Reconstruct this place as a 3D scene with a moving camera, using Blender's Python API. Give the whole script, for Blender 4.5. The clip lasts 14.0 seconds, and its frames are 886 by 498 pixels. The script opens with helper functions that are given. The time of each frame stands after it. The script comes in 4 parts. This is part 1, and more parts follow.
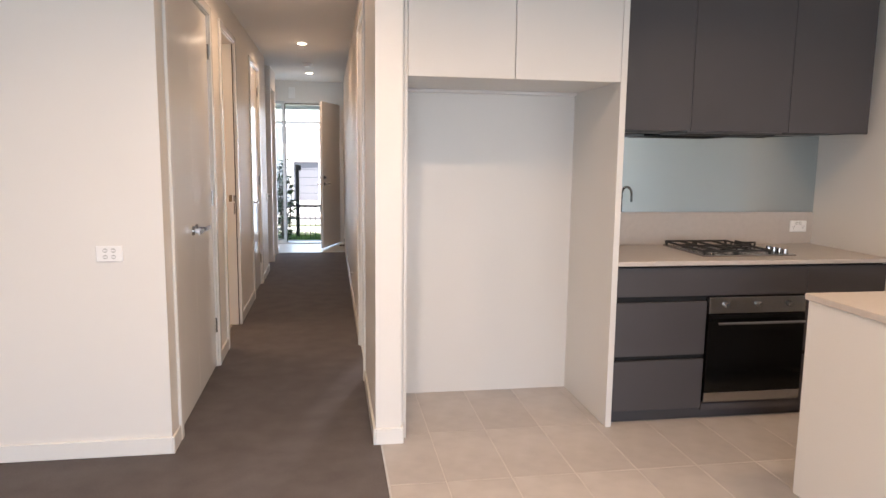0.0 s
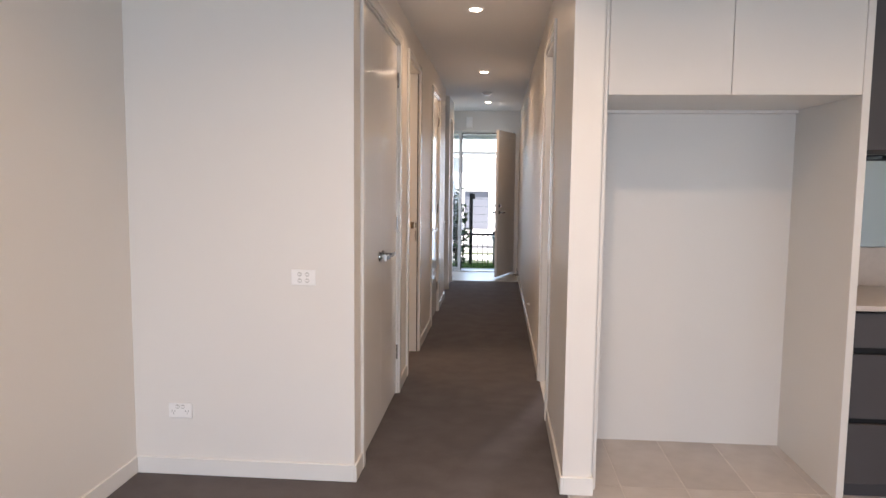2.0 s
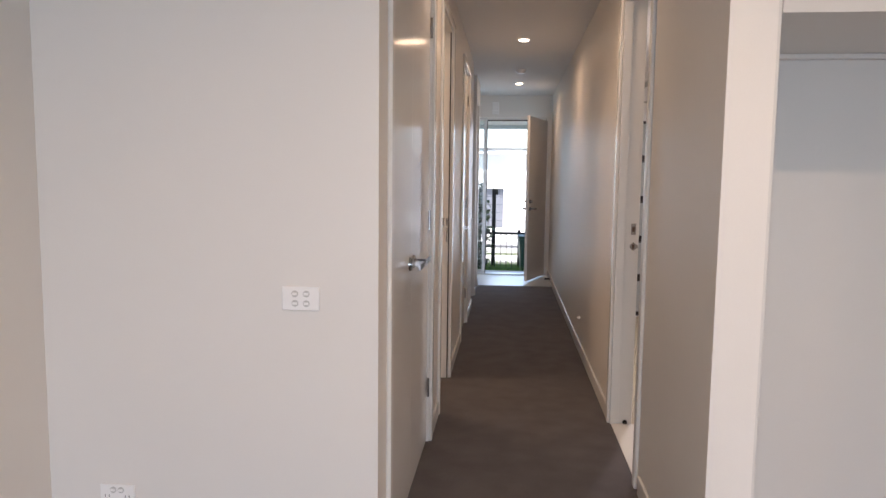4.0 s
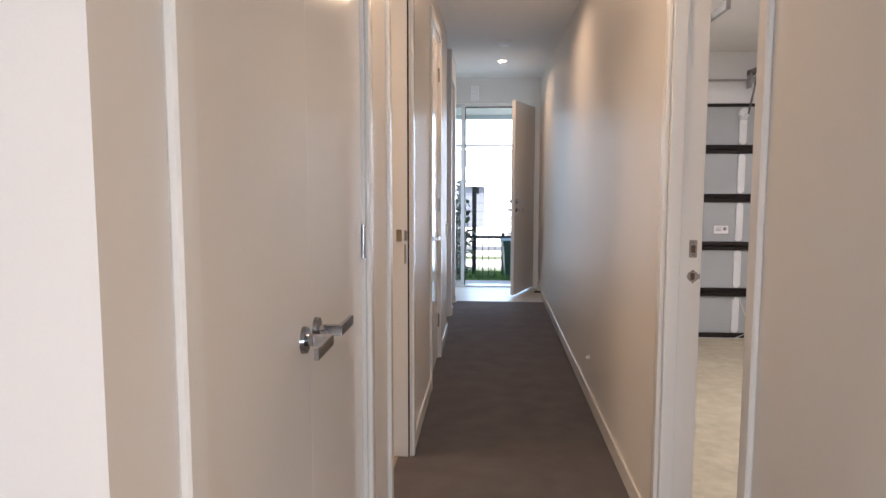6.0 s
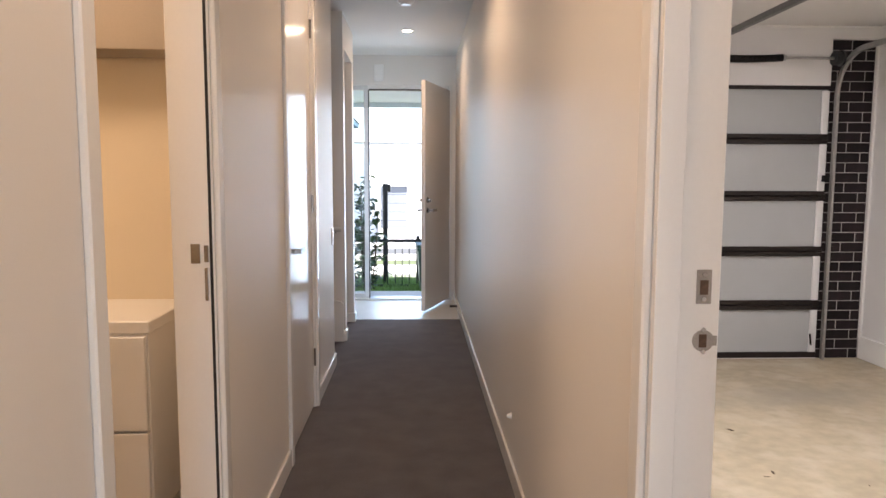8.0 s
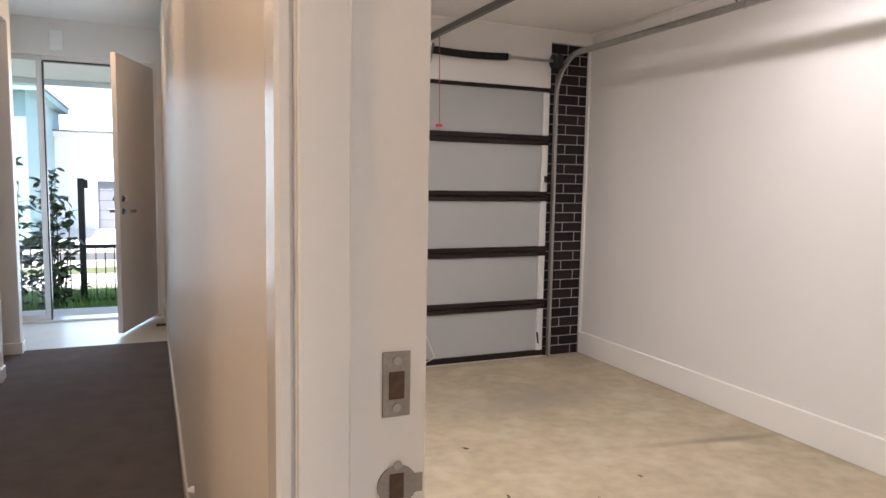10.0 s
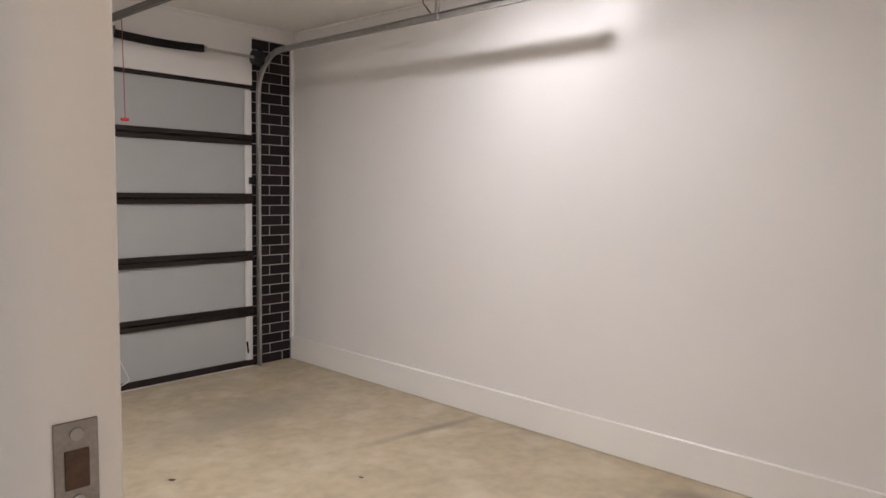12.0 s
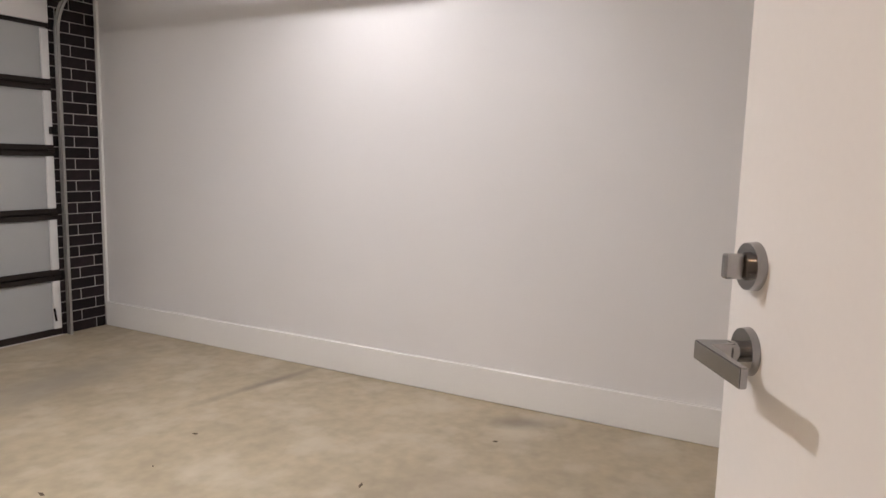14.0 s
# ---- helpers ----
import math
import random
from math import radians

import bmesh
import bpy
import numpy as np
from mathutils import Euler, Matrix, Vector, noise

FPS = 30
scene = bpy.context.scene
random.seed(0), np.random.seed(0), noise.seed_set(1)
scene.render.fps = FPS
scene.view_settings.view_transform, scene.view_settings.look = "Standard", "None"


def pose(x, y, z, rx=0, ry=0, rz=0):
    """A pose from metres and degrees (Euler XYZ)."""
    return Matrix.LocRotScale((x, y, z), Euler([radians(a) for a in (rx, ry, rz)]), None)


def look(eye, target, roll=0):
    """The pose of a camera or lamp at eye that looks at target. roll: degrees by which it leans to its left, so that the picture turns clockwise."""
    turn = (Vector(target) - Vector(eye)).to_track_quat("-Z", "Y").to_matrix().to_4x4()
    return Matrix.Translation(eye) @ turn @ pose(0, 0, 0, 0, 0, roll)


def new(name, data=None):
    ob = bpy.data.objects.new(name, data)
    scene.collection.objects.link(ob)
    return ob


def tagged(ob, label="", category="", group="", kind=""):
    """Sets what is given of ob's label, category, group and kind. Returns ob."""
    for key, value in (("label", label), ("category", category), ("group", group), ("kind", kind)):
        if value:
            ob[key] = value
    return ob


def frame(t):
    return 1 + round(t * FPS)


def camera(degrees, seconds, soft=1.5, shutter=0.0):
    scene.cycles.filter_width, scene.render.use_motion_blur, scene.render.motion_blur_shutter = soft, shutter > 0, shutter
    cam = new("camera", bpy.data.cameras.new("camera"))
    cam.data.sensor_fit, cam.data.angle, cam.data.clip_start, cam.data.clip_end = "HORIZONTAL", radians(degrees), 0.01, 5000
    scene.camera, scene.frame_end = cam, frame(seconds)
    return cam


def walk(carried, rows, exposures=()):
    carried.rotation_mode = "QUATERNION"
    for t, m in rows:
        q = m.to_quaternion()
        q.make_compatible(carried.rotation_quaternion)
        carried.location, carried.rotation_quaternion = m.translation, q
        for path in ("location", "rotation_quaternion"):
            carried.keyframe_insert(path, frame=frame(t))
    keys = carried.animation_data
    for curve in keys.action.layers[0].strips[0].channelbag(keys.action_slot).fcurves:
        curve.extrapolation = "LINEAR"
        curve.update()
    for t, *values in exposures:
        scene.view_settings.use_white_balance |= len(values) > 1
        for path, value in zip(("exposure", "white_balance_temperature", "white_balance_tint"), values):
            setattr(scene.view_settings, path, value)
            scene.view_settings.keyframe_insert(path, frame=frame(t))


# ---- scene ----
cam = camera(65.7, 14.0)
PATH = [
    (0, (0.442, 0.564, 1.465), (0.763, 2.519, 1.194), 0.7),
    (0.5, (0.431, 0.545, 1.479), (0.573, 2.523, 1.226), 0.6),
    (1, (0.416, 0.546, 1.47), (0.42, 2.536, 1.264), 0.6),
    (1.5, (0.411, 0.612, 1.447), (0.313, 2.601, 1.257), 0.5),
    (2, (0.335, 0.78, 1.442), (0.176, 2.764, 1.251), 0.6),
    (2.5, (0.235, 1.0, 1.419), (0.059, 2.983, 1.227), 0.6),
    (3, (0.169, 1.296, 1.404), (-0.013, 3.279, 1.21), 0.6),
    (3.5, (0.101, 1.585, 1.379), (-0.086, 3.567, 1.184), 0.7),
    (5.8, (0.013, 3.155, 1.328), (-0.144, 5.139, 1.132), 0.1),
    (6, (0.035, 3.311, 1.345), (-0.098, 5.296, 1.146), 0.1),
    (6.5, (0.072, 3.649, 1.31), (-0.032, 5.637, 1.115), 0.2),
    (7, (0.129, 4.012, 1.298), (0.079, 6.002, 1.102), 0.2),
    (7.2, (0.144, 4.13, 1.289), (0.119, 6.12, 1.092), 0.2),
    (9.3, (0.462, 5.052, 1.304), (0.861, 7.002, 1.106), 0.4),
    (9.5, (0.493, 5.088, 1.296), (0.977, 7.018, 1.1), 0.5),
    (10, (0.542, 5.164, 1.295), (1.325, 6.993, 1.097), 1.0),
    (10.5, (0.565, 5.244, 1.301), (1.648, 6.914, 1.108), 1.0),
    (11, (0.56, 5.285, 1.33), (1.843, 6.807, 1.143), 1.1),
    (11.5, (0.572, 5.317, 1.309), (1.958, 6.748, 1.132), 1.1),
    (12, (0.589, 5.284, 1.292), (2.057, 6.63, 1.115), 1.1),
    (12.5, (0.593, 5.243, 1.271), (2.164, 6.468, 1.1), 1.2),
    (13, (0.569, 5.238, 1.243), (2.25, 6.308, 1.072), 1.3),
    (13.5, (0.559, 5.246, 1.212), (2.297, 6.215, 1.012), 1.3),
    (14, (0.533, 5.282, 1.176), (2.282, 6.218, 0.918), 1.4),
]
EXPOSURES = [(0.0, 2.0, 6800, 15), (1.5, 1.82, 6600, 15), (3.5, 1.53, 6450, 15), (6.0, 2.0, 6100, 12), (7.0, 2.27, 6200, 13), (9.5, 2.12, 6600, 13), (11.0, 1.85, 6480, 12), (14.0, 1.8, 6300, 11)]
walk(cam, [(t, look(eye, target, roll)) for t, eye, target, roll in PATH], EXPOSURES)


# ---------------------------------------------------------------- light
world = bpy.data.worlds.new("world")
scene.world = world
world.use_nodes = True
_wn = world.node_tree.nodes
_sky = _wn.new("ShaderNodeTexSky")
_sky.sky_type, _sky.sun_disc = "NISHITA", False
SUN_ELEV, SUN_AZ = 62.0, 205.0          # azimuth clockwise from +y
_sky.sun_elevation, _sky.sun_rotation = radians(SUN_ELEV), radians(SUN_AZ)
_bg = _wn["Background"]
_bg.inputs["Strength"].default_value = 0.15
world.node_tree.links.new(_sky.outputs[0], _bg.inputs["Color"])


def lamp(name, kind, m, energy, colour, **more):
    data = bpy.data.lights.new(name, kind)
    data.energy, data.color = energy, colour
    if kind == "AREA":
        data.shape, data.size = "DISK", more.get("size", 0.08)
        data.spread = radians(more.get("spread", 180))
        if "size_y" in more:
            data.shape, data.size_y = "RECTANGLE", more["size_y"]
    if kind == "SUN":
        data.angle = radians(more.get("angle", 0.5))
    if kind == "SPOT":
        data.spot_size, data.spot_blend = radians(more.get("cone", 120)), more.get("blend", 0.6)
        data.shadow_soft_size = more.get("size", 0.04)
    ob = new(name, data)
    ob.matrix_world = m
    return ob


_a, _e = radians(SUN_AZ), radians(SUN_ELEV)
_to_sun = Vector((math.sin(_a) * math.cos(_e), math.cos(_a) * math.cos(_e), math.sin(_e)))
lamp("sun", "SUN", look(_to_sun * 50, (0, 0, 0)), 5.0, (1.0, 0.95, 0.88), angle=0.6)

HALLW, WARM, NEUTRAL, DAY = (1.0, 0.66, 0.40), (1.0, 0.71, 0.47), (1.0, 0.945, 0.95), (0.58, 0.78, 1.0)
ROOM_DAY = (0.72, 0.84, 1.0)
HALL_LAMPS = [(0.16, 5.48), (0.16, 8.06), (0.16, 10.72)]
GARAGE_LAMPS = [(1.45, 7.6), (3.44, 7.67)]
CEIL, GCEIL, GFLOOR = 2.60, 2.595, -0.252
for _x, _y in HALL_LAMPS:
    lamp("hall_light", "AREA", look((_x, _y, CEIL - 0.016), (_x, _y, 0)), 1.6, HALLW, size=0.075, spread=160)
for (_x, _y), _w in zip(GARAGE_LAMPS, (16.5, 4.0)):
    lamp("garage_light", "AREA", look((_x, _y, GCEIL - 0.034), (_x, _y, 0)), _w, NEUTRAL, size=0.16 if _x < 2 else 0.10)
lamp("powder_light", "AREA", look((-1.2, 6.4, CEIL - 0.05), (-1.2, 6.4, 0)), 5.0, WARM, size=0.6)
# Unseen ceiling lamps, some inferred from cast shadows, the rest added to brighten the room.
for _x, _y, _w in [(0.55, 2.82, 4.4), (1.7, 2.82, 1.6), (2.9, 2.82, 3.4), (-0.9, 2.4, 1.6), (-0.9, 0.6, 2.0), (1.0, 1.9, 3.0)]:
    lamp("living_unseen_light", "AREA", look((_x, _y, CEIL - 0.016), (_x, _y, 0)), _w, WARM, size=0.075, spread=150)
# sky light in the glazed opening behind the start of the walk
lamp("window_light", "AREA", look((0.1, -3.45, 0.85), (-0.1, 1.6, -0.2)), 23.0, ROOM_DAY, size=2.9, size_y=1.6, spread=120)
# Fill lamp in an invented second opening, brightens the right wall for the mirror.
lamp("window_light", "AREA", look((3.55, -3.45, 1.2), (3.3, 1.6, 0.6)), 6.5, ROOM_DAY, size=2.0, size_y=2.2, spread=160)
# sky light in the open front door
lamp("doorway_light", "AREA", look((0.17, 12.16, 1.15), (0.17, 8, 0.0)), 4.0, DAY, size=0.8, size_y=2.1, spread=160)


# ---------------------------------------------------------------- materials
def mat(name, colour, rough=0.5, metal=0.0, var=0.06, scale=6.0, fine=180.0, bump=0.0, bump_scale=None, spec=0.5,
        emit=None, obj_random=0.0, stain=None, coat=0.0):
    """Principled surface with colour variation at two scales and fine relief, in metres."""
    m = bpy.data.materials.new(name)
    m.use_nodes = True
    nt = m.node_tree
    n, link = nt.nodes, nt.links.new
    p = n["Principled BSDF"]
    p.inputs["Roughness"].default_value, p.inputs["Metallic"].default_value = rough, metal
    p.inputs["Specular IOR Level"].default_value = spec
    p.inputs["Coat Weight"].default_value = coat
    tc = n.new("ShaderNodeTexCoord")
    big, small = n.new("ShaderNodeTexNoise"), n.new("ShaderNodeTexNoise")
    big.inputs["Scale"].default_value, small.inputs["Scale"].default_value = scale, fine
    big.inputs["Detail"].default_value, small.inputs["Detail"].default_value = 4, 2
    for t in (big, small):
        link(tc.outputs["Object"], t.inputs["Vector"])
    add = n.new("ShaderNodeMath")
    add.operation = "ADD"
    link(big.outputs["Fac"], add.inputs[0]), link(small.outputs["Fac"], add.inputs[1])
    rng = n.new("ShaderNodeMapRange")
    for k, v in zip(("From Min", "From Max", "To Min", "To Max"), (0.7, 1.3, 1 - var, 1 + var)):
        rng.inputs[k].default_value = v
    link(add.outputs[0], rng.inputs["Value"])
    mul = n.new("ShaderNodeVectorMath")
    mul.operation = "SCALE"
    mul.inputs[0].default_value = colour
    link(rng.outputs[0], mul.inputs["Scale"])
    out = mul.outputs[0]
    if stain:
        s_col, s_scale, s_lo, s_hi = stain
        st = n.new("ShaderNodeTexNoise")
        st.inputs["Scale"].default_value, st.inputs["Detail"].default_value = s_scale, 6
        link(tc.outputs["Object"], st.inputs["Vector"])
        sr = n.new("ShaderNodeMapRange")
        sr.inputs["From Min"].default_value, sr.inputs["From Max"].default_value = s_lo, s_hi
        link(st.outputs["Fac"], sr.inputs["Value"])
        mx = n.new("ShaderNodeMix")
        mx.data_type = "RGBA"
        link(sr.outputs[0], mx.inputs[0]), link(out, mx.inputs[6])
        mx.inputs[7].default_value = (*s_col, 1)
        out = mx.outputs[2]
    if obj_random:
        oi = n.new("ShaderNodeObjectInfo")
        r2 = n.new("ShaderNodeMapRange")
        r2.inputs["To Min"].default_value, r2.inputs["To Max"].default_value = 1 - obj_random, 1 + obj_random
        link(oi.outputs["Random"], r2.inputs["Value"])
        m2 = n.new("ShaderNodeVectorMath")
        m2.operation = "SCALE"
        link(out, m2.inputs[0]), link(r2.outputs[0], m2.inputs["Scale"])
        out = m2.outputs[0]
    link(out, p.inputs["Base Color"])
    if bump:
        b = n.new("ShaderNodeBump")
        b.inputs["Strength"].default_value, b.inputs["Distance"].default_value = bump, 0.002
        src = small
        if bump_scale:
            src = n.new("ShaderNodeTexNoise")
            src.inputs["Scale"].default_value, src.inputs["Detail"].default_value = bump_scale, 3
            link(tc.outputs["Object"], src.inputs["Vector"])
        link(src.outputs["Fac"], b.inputs["Height"]), link(b.outputs[0], p.inputs["Normal"])
    if emit:
        p.inputs["Emission Color"].default_value, p.inputs["Emission Strength"].default_value = (*emit[0], 1), emit[1]
    return m


def glass(name, tint=(1, 1, 1), rough=0.0):
    m = bpy.data.materials.new(name)
    m.use_nodes = True
    p = m.node_tree.nodes["Principled BSDF"]
    p.inputs["Base Color"].default_value = (*tint, 1)
    p.inputs["Transmission Weight"].default_value, p.inputs["Roughness"].default_value, p.inputs["IOR"].default_value = 1, rough, 1.45
    return m


WALL = mat("wall_paint", (0.775, 0.745, 0.705), 0.42, var=0.012, scale=1.2, fine=260, bump=0.05, spec=0.4)
CEILM = mat("ceiling_paint", (0.80, 0.78, 0.75), 0.8, var=0.012, scale=1.0, fine=200, bump=0.03)
GWALL = mat("garage_wall_paint", (0.735, 0.718, 0.705), 0.38, var=0.02, scale=1.5, fine=240, bump=0.05)
TRIM = mat("trim_gloss_paint", (0.79, 0.775, 0.745), 0.22, var=0.012, scale=3, fine=120, bump=0.02)
DOORM = mat("door_satin_paint", (0.78, 0.755, 0.72), 0.16, var=0.01, scale=1.5, fine=90, bump=0.03, bump_scale=30)
CARPET = mat("carpet", (0.130, 0.119, 0.122), 0.96, var=0.17, scale=6, fine=160, bump=0.9, bump_scale=520, spec=0.1)
TILE = mat("kitchen_tile", (0.425, 0.397, 0.382), 0.34, var=0.07, scale=3, fine=14, bump=0.05, obj_random=0.06, stain=((0.54, 0.51, 0.492), 2.6, 0.46, 0.74))
GROUT = mat("grout", (0.62, 0.585, 0.555), 0.9, var=0.06)
ENTRY = mat("entry_tile", (0.58, 0.57, 0.55), 0.35, var=0.06, scale=5, fine=90, obj_random=0.05)
CONC = mat("garage_concrete", (0.415, 0.347, 0.240), 0.5, var=0.14, scale=1.7, fine=13, bump=0.03, bump_scale=120,
           stain=((0.53, 0.47, 0.36), 3.6, 0.50, 0.74))


def scuff(m, cx, cy, angle, length, width, colour):
    """A long dark mark across a slab, with a broken edge."""
    nt = m.node_tree
    n, link = nt.nodes, nt.links.new
    p = n["Principled BSDF"]
    old = p.inputs["Base Color"].links[0].from_socket
    tc, mp = n.new("ShaderNodeTexCoord"), n.new("ShaderNodeMapping")
    mp.vector_type = "TEXTURE"
    mp.inputs["Location"].default_value, mp.inputs["Rotation"].default_value = (cx, cy, 0), (0, 0, radians(angle))
    mp.inputs["Scale"].default_value = (length, width, 1)
    nz = n.new("ShaderNodeTexNoise")
    nz.inputs["Scale"].default_value, nz.inputs["Detail"].default_value = 5, 5
    link(tc.outputs["Object"], mp.inputs["Vector"]), link(tc.outputs["Object"], nz.inputs["Vector"])
    ln = n.new("ShaderNodeVectorMath")
    ln.operation = "LENGTH"
    cut = n.new("ShaderNodeVectorMath")
    cut.operation = "MULTIPLY"
    cut.inputs[1].default_value = (1, 1, 0)
    link(mp.outputs[0], cut.inputs[0]), link(cut.outputs[0], ln.inputs[0])
    ad = n.new("ShaderNodeMath")
    ad.operation = "ADD"
    link(ln.outputs["Value"], ad.inputs[0]), link(nz.outputs["Fac"], ad.inputs[1])
    rg = n.new("ShaderNodeMapRange")
    for k, v in zip(("From Min", "From Max", "To Min", "To Max"), (0.7, 1.5, 0.75, 0.0)):
        rg.inputs[k].default_value = v
    link(ad.outputs[0], rg.inputs["Value"])
    mx = n.new("ShaderNodeMix")
    mx.data_type = "RGBA"
    mx.inputs[7].default_value = (*colour, 1)
    link(rg.outputs[0], mx.inputs[0]), link(old, mx.inputs[6]), link(mx.outputs[2], p.inputs["Base Color"])


scuff(CONC, 3.72, 8.21, -8, 0.62, 0.055, (0.20, 0.165, 0.125))
scuff(CONC, 3.92, 6.58, 115, 0.26, 0.12, (0.22, 0.18, 0.135))
scuff(CONC, 3.0, 9.3, 10, 0.9, 0.30, (0.30, 0.265, 0.21))
scuff(CONC, 2.1, 7.2, 60, 0.6, 0.25, (0.50, 0.44, 0.35))
scuff(CONC, 2.7, 6.4, 20, 0.7, 0.30, (0.36, 0.30, 0.22))
CABW = mat("white_laminate", (0.67, 0.65, 0.62), 0.32, var=0.01, scale=2, fine=150)
CABD = mat("charcoal_laminate", (0.058, 0.0535, 0.058), 0.5, var=0.05, scale=3, fine=220, bump=0.03)
STONE = mat("bench_stone", (0.50, 0.45, 0.41), 0.3, var=0.05, scale=30, fine=300)
STEEL = mat("brushed_steel", (0.42, 0.41, 0.41), 0.22, metal=1.0, var=0.05, scale=12, fine=200, bump=0.04)
CHROME = mat("satin_chrome", (0.37, 0.365, 0.37), 0.13, metal=1.0, var=0.03, scale=20)
BLACKGL = mat("oven_glass", (0.003, 0.003, 0.003), 0.06, var=0.02, spec=0.25)
IRON = mat("cast_iron", (0.02, 0.02, 0.02), 0.55, var=0.15, scale=40, bump=0.2)
ROCKER = mat("grey_white_plastic", (0.55, 0.54, 0.52), 0.3, var=0.01)
PLASTIC = mat("white_plastic", (0.88, 0.87, 0.855), 0.3, var=0.01)
BLACKP = mat("black_plastic", (0.010, 0.009, 0.009), 0.5, spec=0.2, var=0.1)
GAP = mat("dark_gap", (0.02, 0.018, 0.017), 0.8, var=0.05)
GPANEL = mat("garage_door_panel", (0.40, 0.41, 0.41), 0.5, var=0.03, scale=4, fine=300, bump=0.15, bump_scale=260)
GRIB = mat("brown_hinge_rib", (0.018, 0.013, 0.011), 0.5, spec=0.25, var=0.12, scale=10)
RAILST = mat("dark_rail_steel", (0.13, 0.125, 0.12), 0.4, metal=0.6, var=0.1, scale=15)
NICKEL = mat("worn_satin_nickel", (0.31, 0.29, 0.27), 0.36, metal=1.0, var=0.12, scale=40, fine=300, bump=0.05)
GALV = mat("galvanised_steel", (0.40, 0.39, 0.375), 0.33, metal=0.85, var=0.12, scale=18, fine=90)
STILE = mat("zinc_stile", (0.74, 0.74, 0.73), 0.36, metal=0.1, var=0.05, scale=10)
BRICK = mat("dark_brick", (0.016, 0.011, 0.012), 0.55, var=0.35, scale=14, fine=120, bump=0.4, bump_scale=90, obj_random=0.35, spec=0.2)
MORTAR = mat("mortar", (0.40, 0.375, 0.355), 0.95, var=0.12, scale=20, bump=0.3)
RED = mat("red_plastic", (0.55, 0.03, 0.03), 0.4, var=0.05)
CORD = mat("cord", (0.62, 0.60, 0.57), 0.7, var=0.05)
MIRROR = mat("grey_mirror", (0.46, 0.51, 0.52), 0.02, metal=1.0, var=0.004)
GLASS = glass("clear_glass", (0.93, 0.98, 0.98))
ALU = mat("silver_aluminium", (0.58, 0.58, 0.58), 0.35, metal=0.8, var=0.03)
BLACKM = mat("black_powdercoat", (0.014, 0.014, 0.015), 0.4, var=0.1)
LENSW = mat("lamp_lens_warm", (0.9, 0.85, 0.75), 0.4, emit=((1.0, 0.84, 0.62), 6.0), var=0.0)
LENSN = mat("lamp_lens_white", (0.9, 0.9, 0.9), 0.4, emit=((1.0, 0.94, 0.88), 4.0), var=0.0)
TAN = mat("powder_room_wall", (0.66, 0.57, 0.43), 0.5, var=0.02)
TILEB = mat("powder_tile", (0.30, 0.25, 0.20), 0.4, var=0.1, scale=5)
CONCP = mat("path_concrete", (0.55, 0.53, 0.50), 0.85, var=0.08, scale=3, bump=0.2)
SOIL = mat("lawn_ground", (0.07, 0.085, 0.03), 0.95, var=0.3, scale=5, fine=60)
ASPH = mat("asphalt", (0.06, 0.06, 0.06), 0.9, var=0.2, scale=2, fine=200, bump=0.3)
GRASS = mat("grass_blade", (0.20, 0.36, 0.08), 0.6, var=0.35, scale=3)
LEAF = mat("dark_leaf", (0.045, 0.085, 0.03), 0.32, var=0.4, scale=9)
BARK = mat("bark", (0.12, 0.09, 0.06), 0.9, var=0.2, bump=0.4)
RENDERW = mat("white_render", (0.78, 0.77, 0.75), 0.85, var=0.03, scale=1.5, bump=0.1)
RENDERT = mat("blue_grey_cladding", (0.22, 0.34, 0.36), 0.7, var=0.05, scale=1.5)
ROOFM = mat("dark_roof_metal", (0.10, 0.10, 0.11), 0.5, var=0.08)
HGAR = mat("grey_roller_door", (0.16, 0.17, 0.20), 0.5, var=0.05)
HGLASS = mat("house_window_glass", (0.06, 0.07, 0.08), 0.08, var=0.05)
CARW = mat("white_car_paint", (0.80, 0.80, 0.80), 0.18, var=0.01, coat=0.6)
CARG = mat("car_glass", (0.02, 0.022, 0.025), 0.06, var=0.02)
RUBBER = mat("tyre_rubber", (0.02, 0.02, 0.02), 0.8, var=0.1)
BING = mat("dark_green_bin", (0.012, 0.05, 0.035), 0.45, var=0.08)
PAPER = mat("sign_paper", (0.82, 0.80, 0.78), 0.5, var=0.01)
INK = mat("grey_print", (0.25, 0.23, 0.24), 0.6, var=0.02)


# ---------------------------------------------------------------- building helpers
def box(bm, x0, y0, z0, x1, y1, z1, bevel=0.0, seg=1):
    """A box between two corners, with eased edges if bevel is given."""
    g = bmesh.ops.create_cube(bm, size=1.0)["verts"]
    bmesh.ops.scale(bm, vec=(abs(x1 - x0), abs(y1 - y0), abs(z1 - z0)), verts=g)
    bmesh.ops.translate(bm, vec=((x0 + x1) / 2, (y0 + y1) / 2, (z0 + z1) / 2), verts=g)
    if bevel:
        es = list({e for v in g for e in v.link_edges})
        bmesh.ops.bevel(bm, geom=es, offset=bevel, segments=seg, affect="EDGES", profile=0.5)


def rod(bm, a, b, r, r2=None, seg=16):
    """A round bar from a to b."""
    a, b = Vector(a), Vector(b)
    g = bmesh.ops.create_cone(bm, cap_ends=True, segments=seg, radius1=r, radius2=r if r2 is None else r2, depth=(b - a).length)["verts"]
    bmesh.ops.transform(bm, matrix=Matrix.Translation((a + b) / 2) @ (b - a).to_track_quat("Z", "Y").to_matrix().to_4x4(), verts=g)


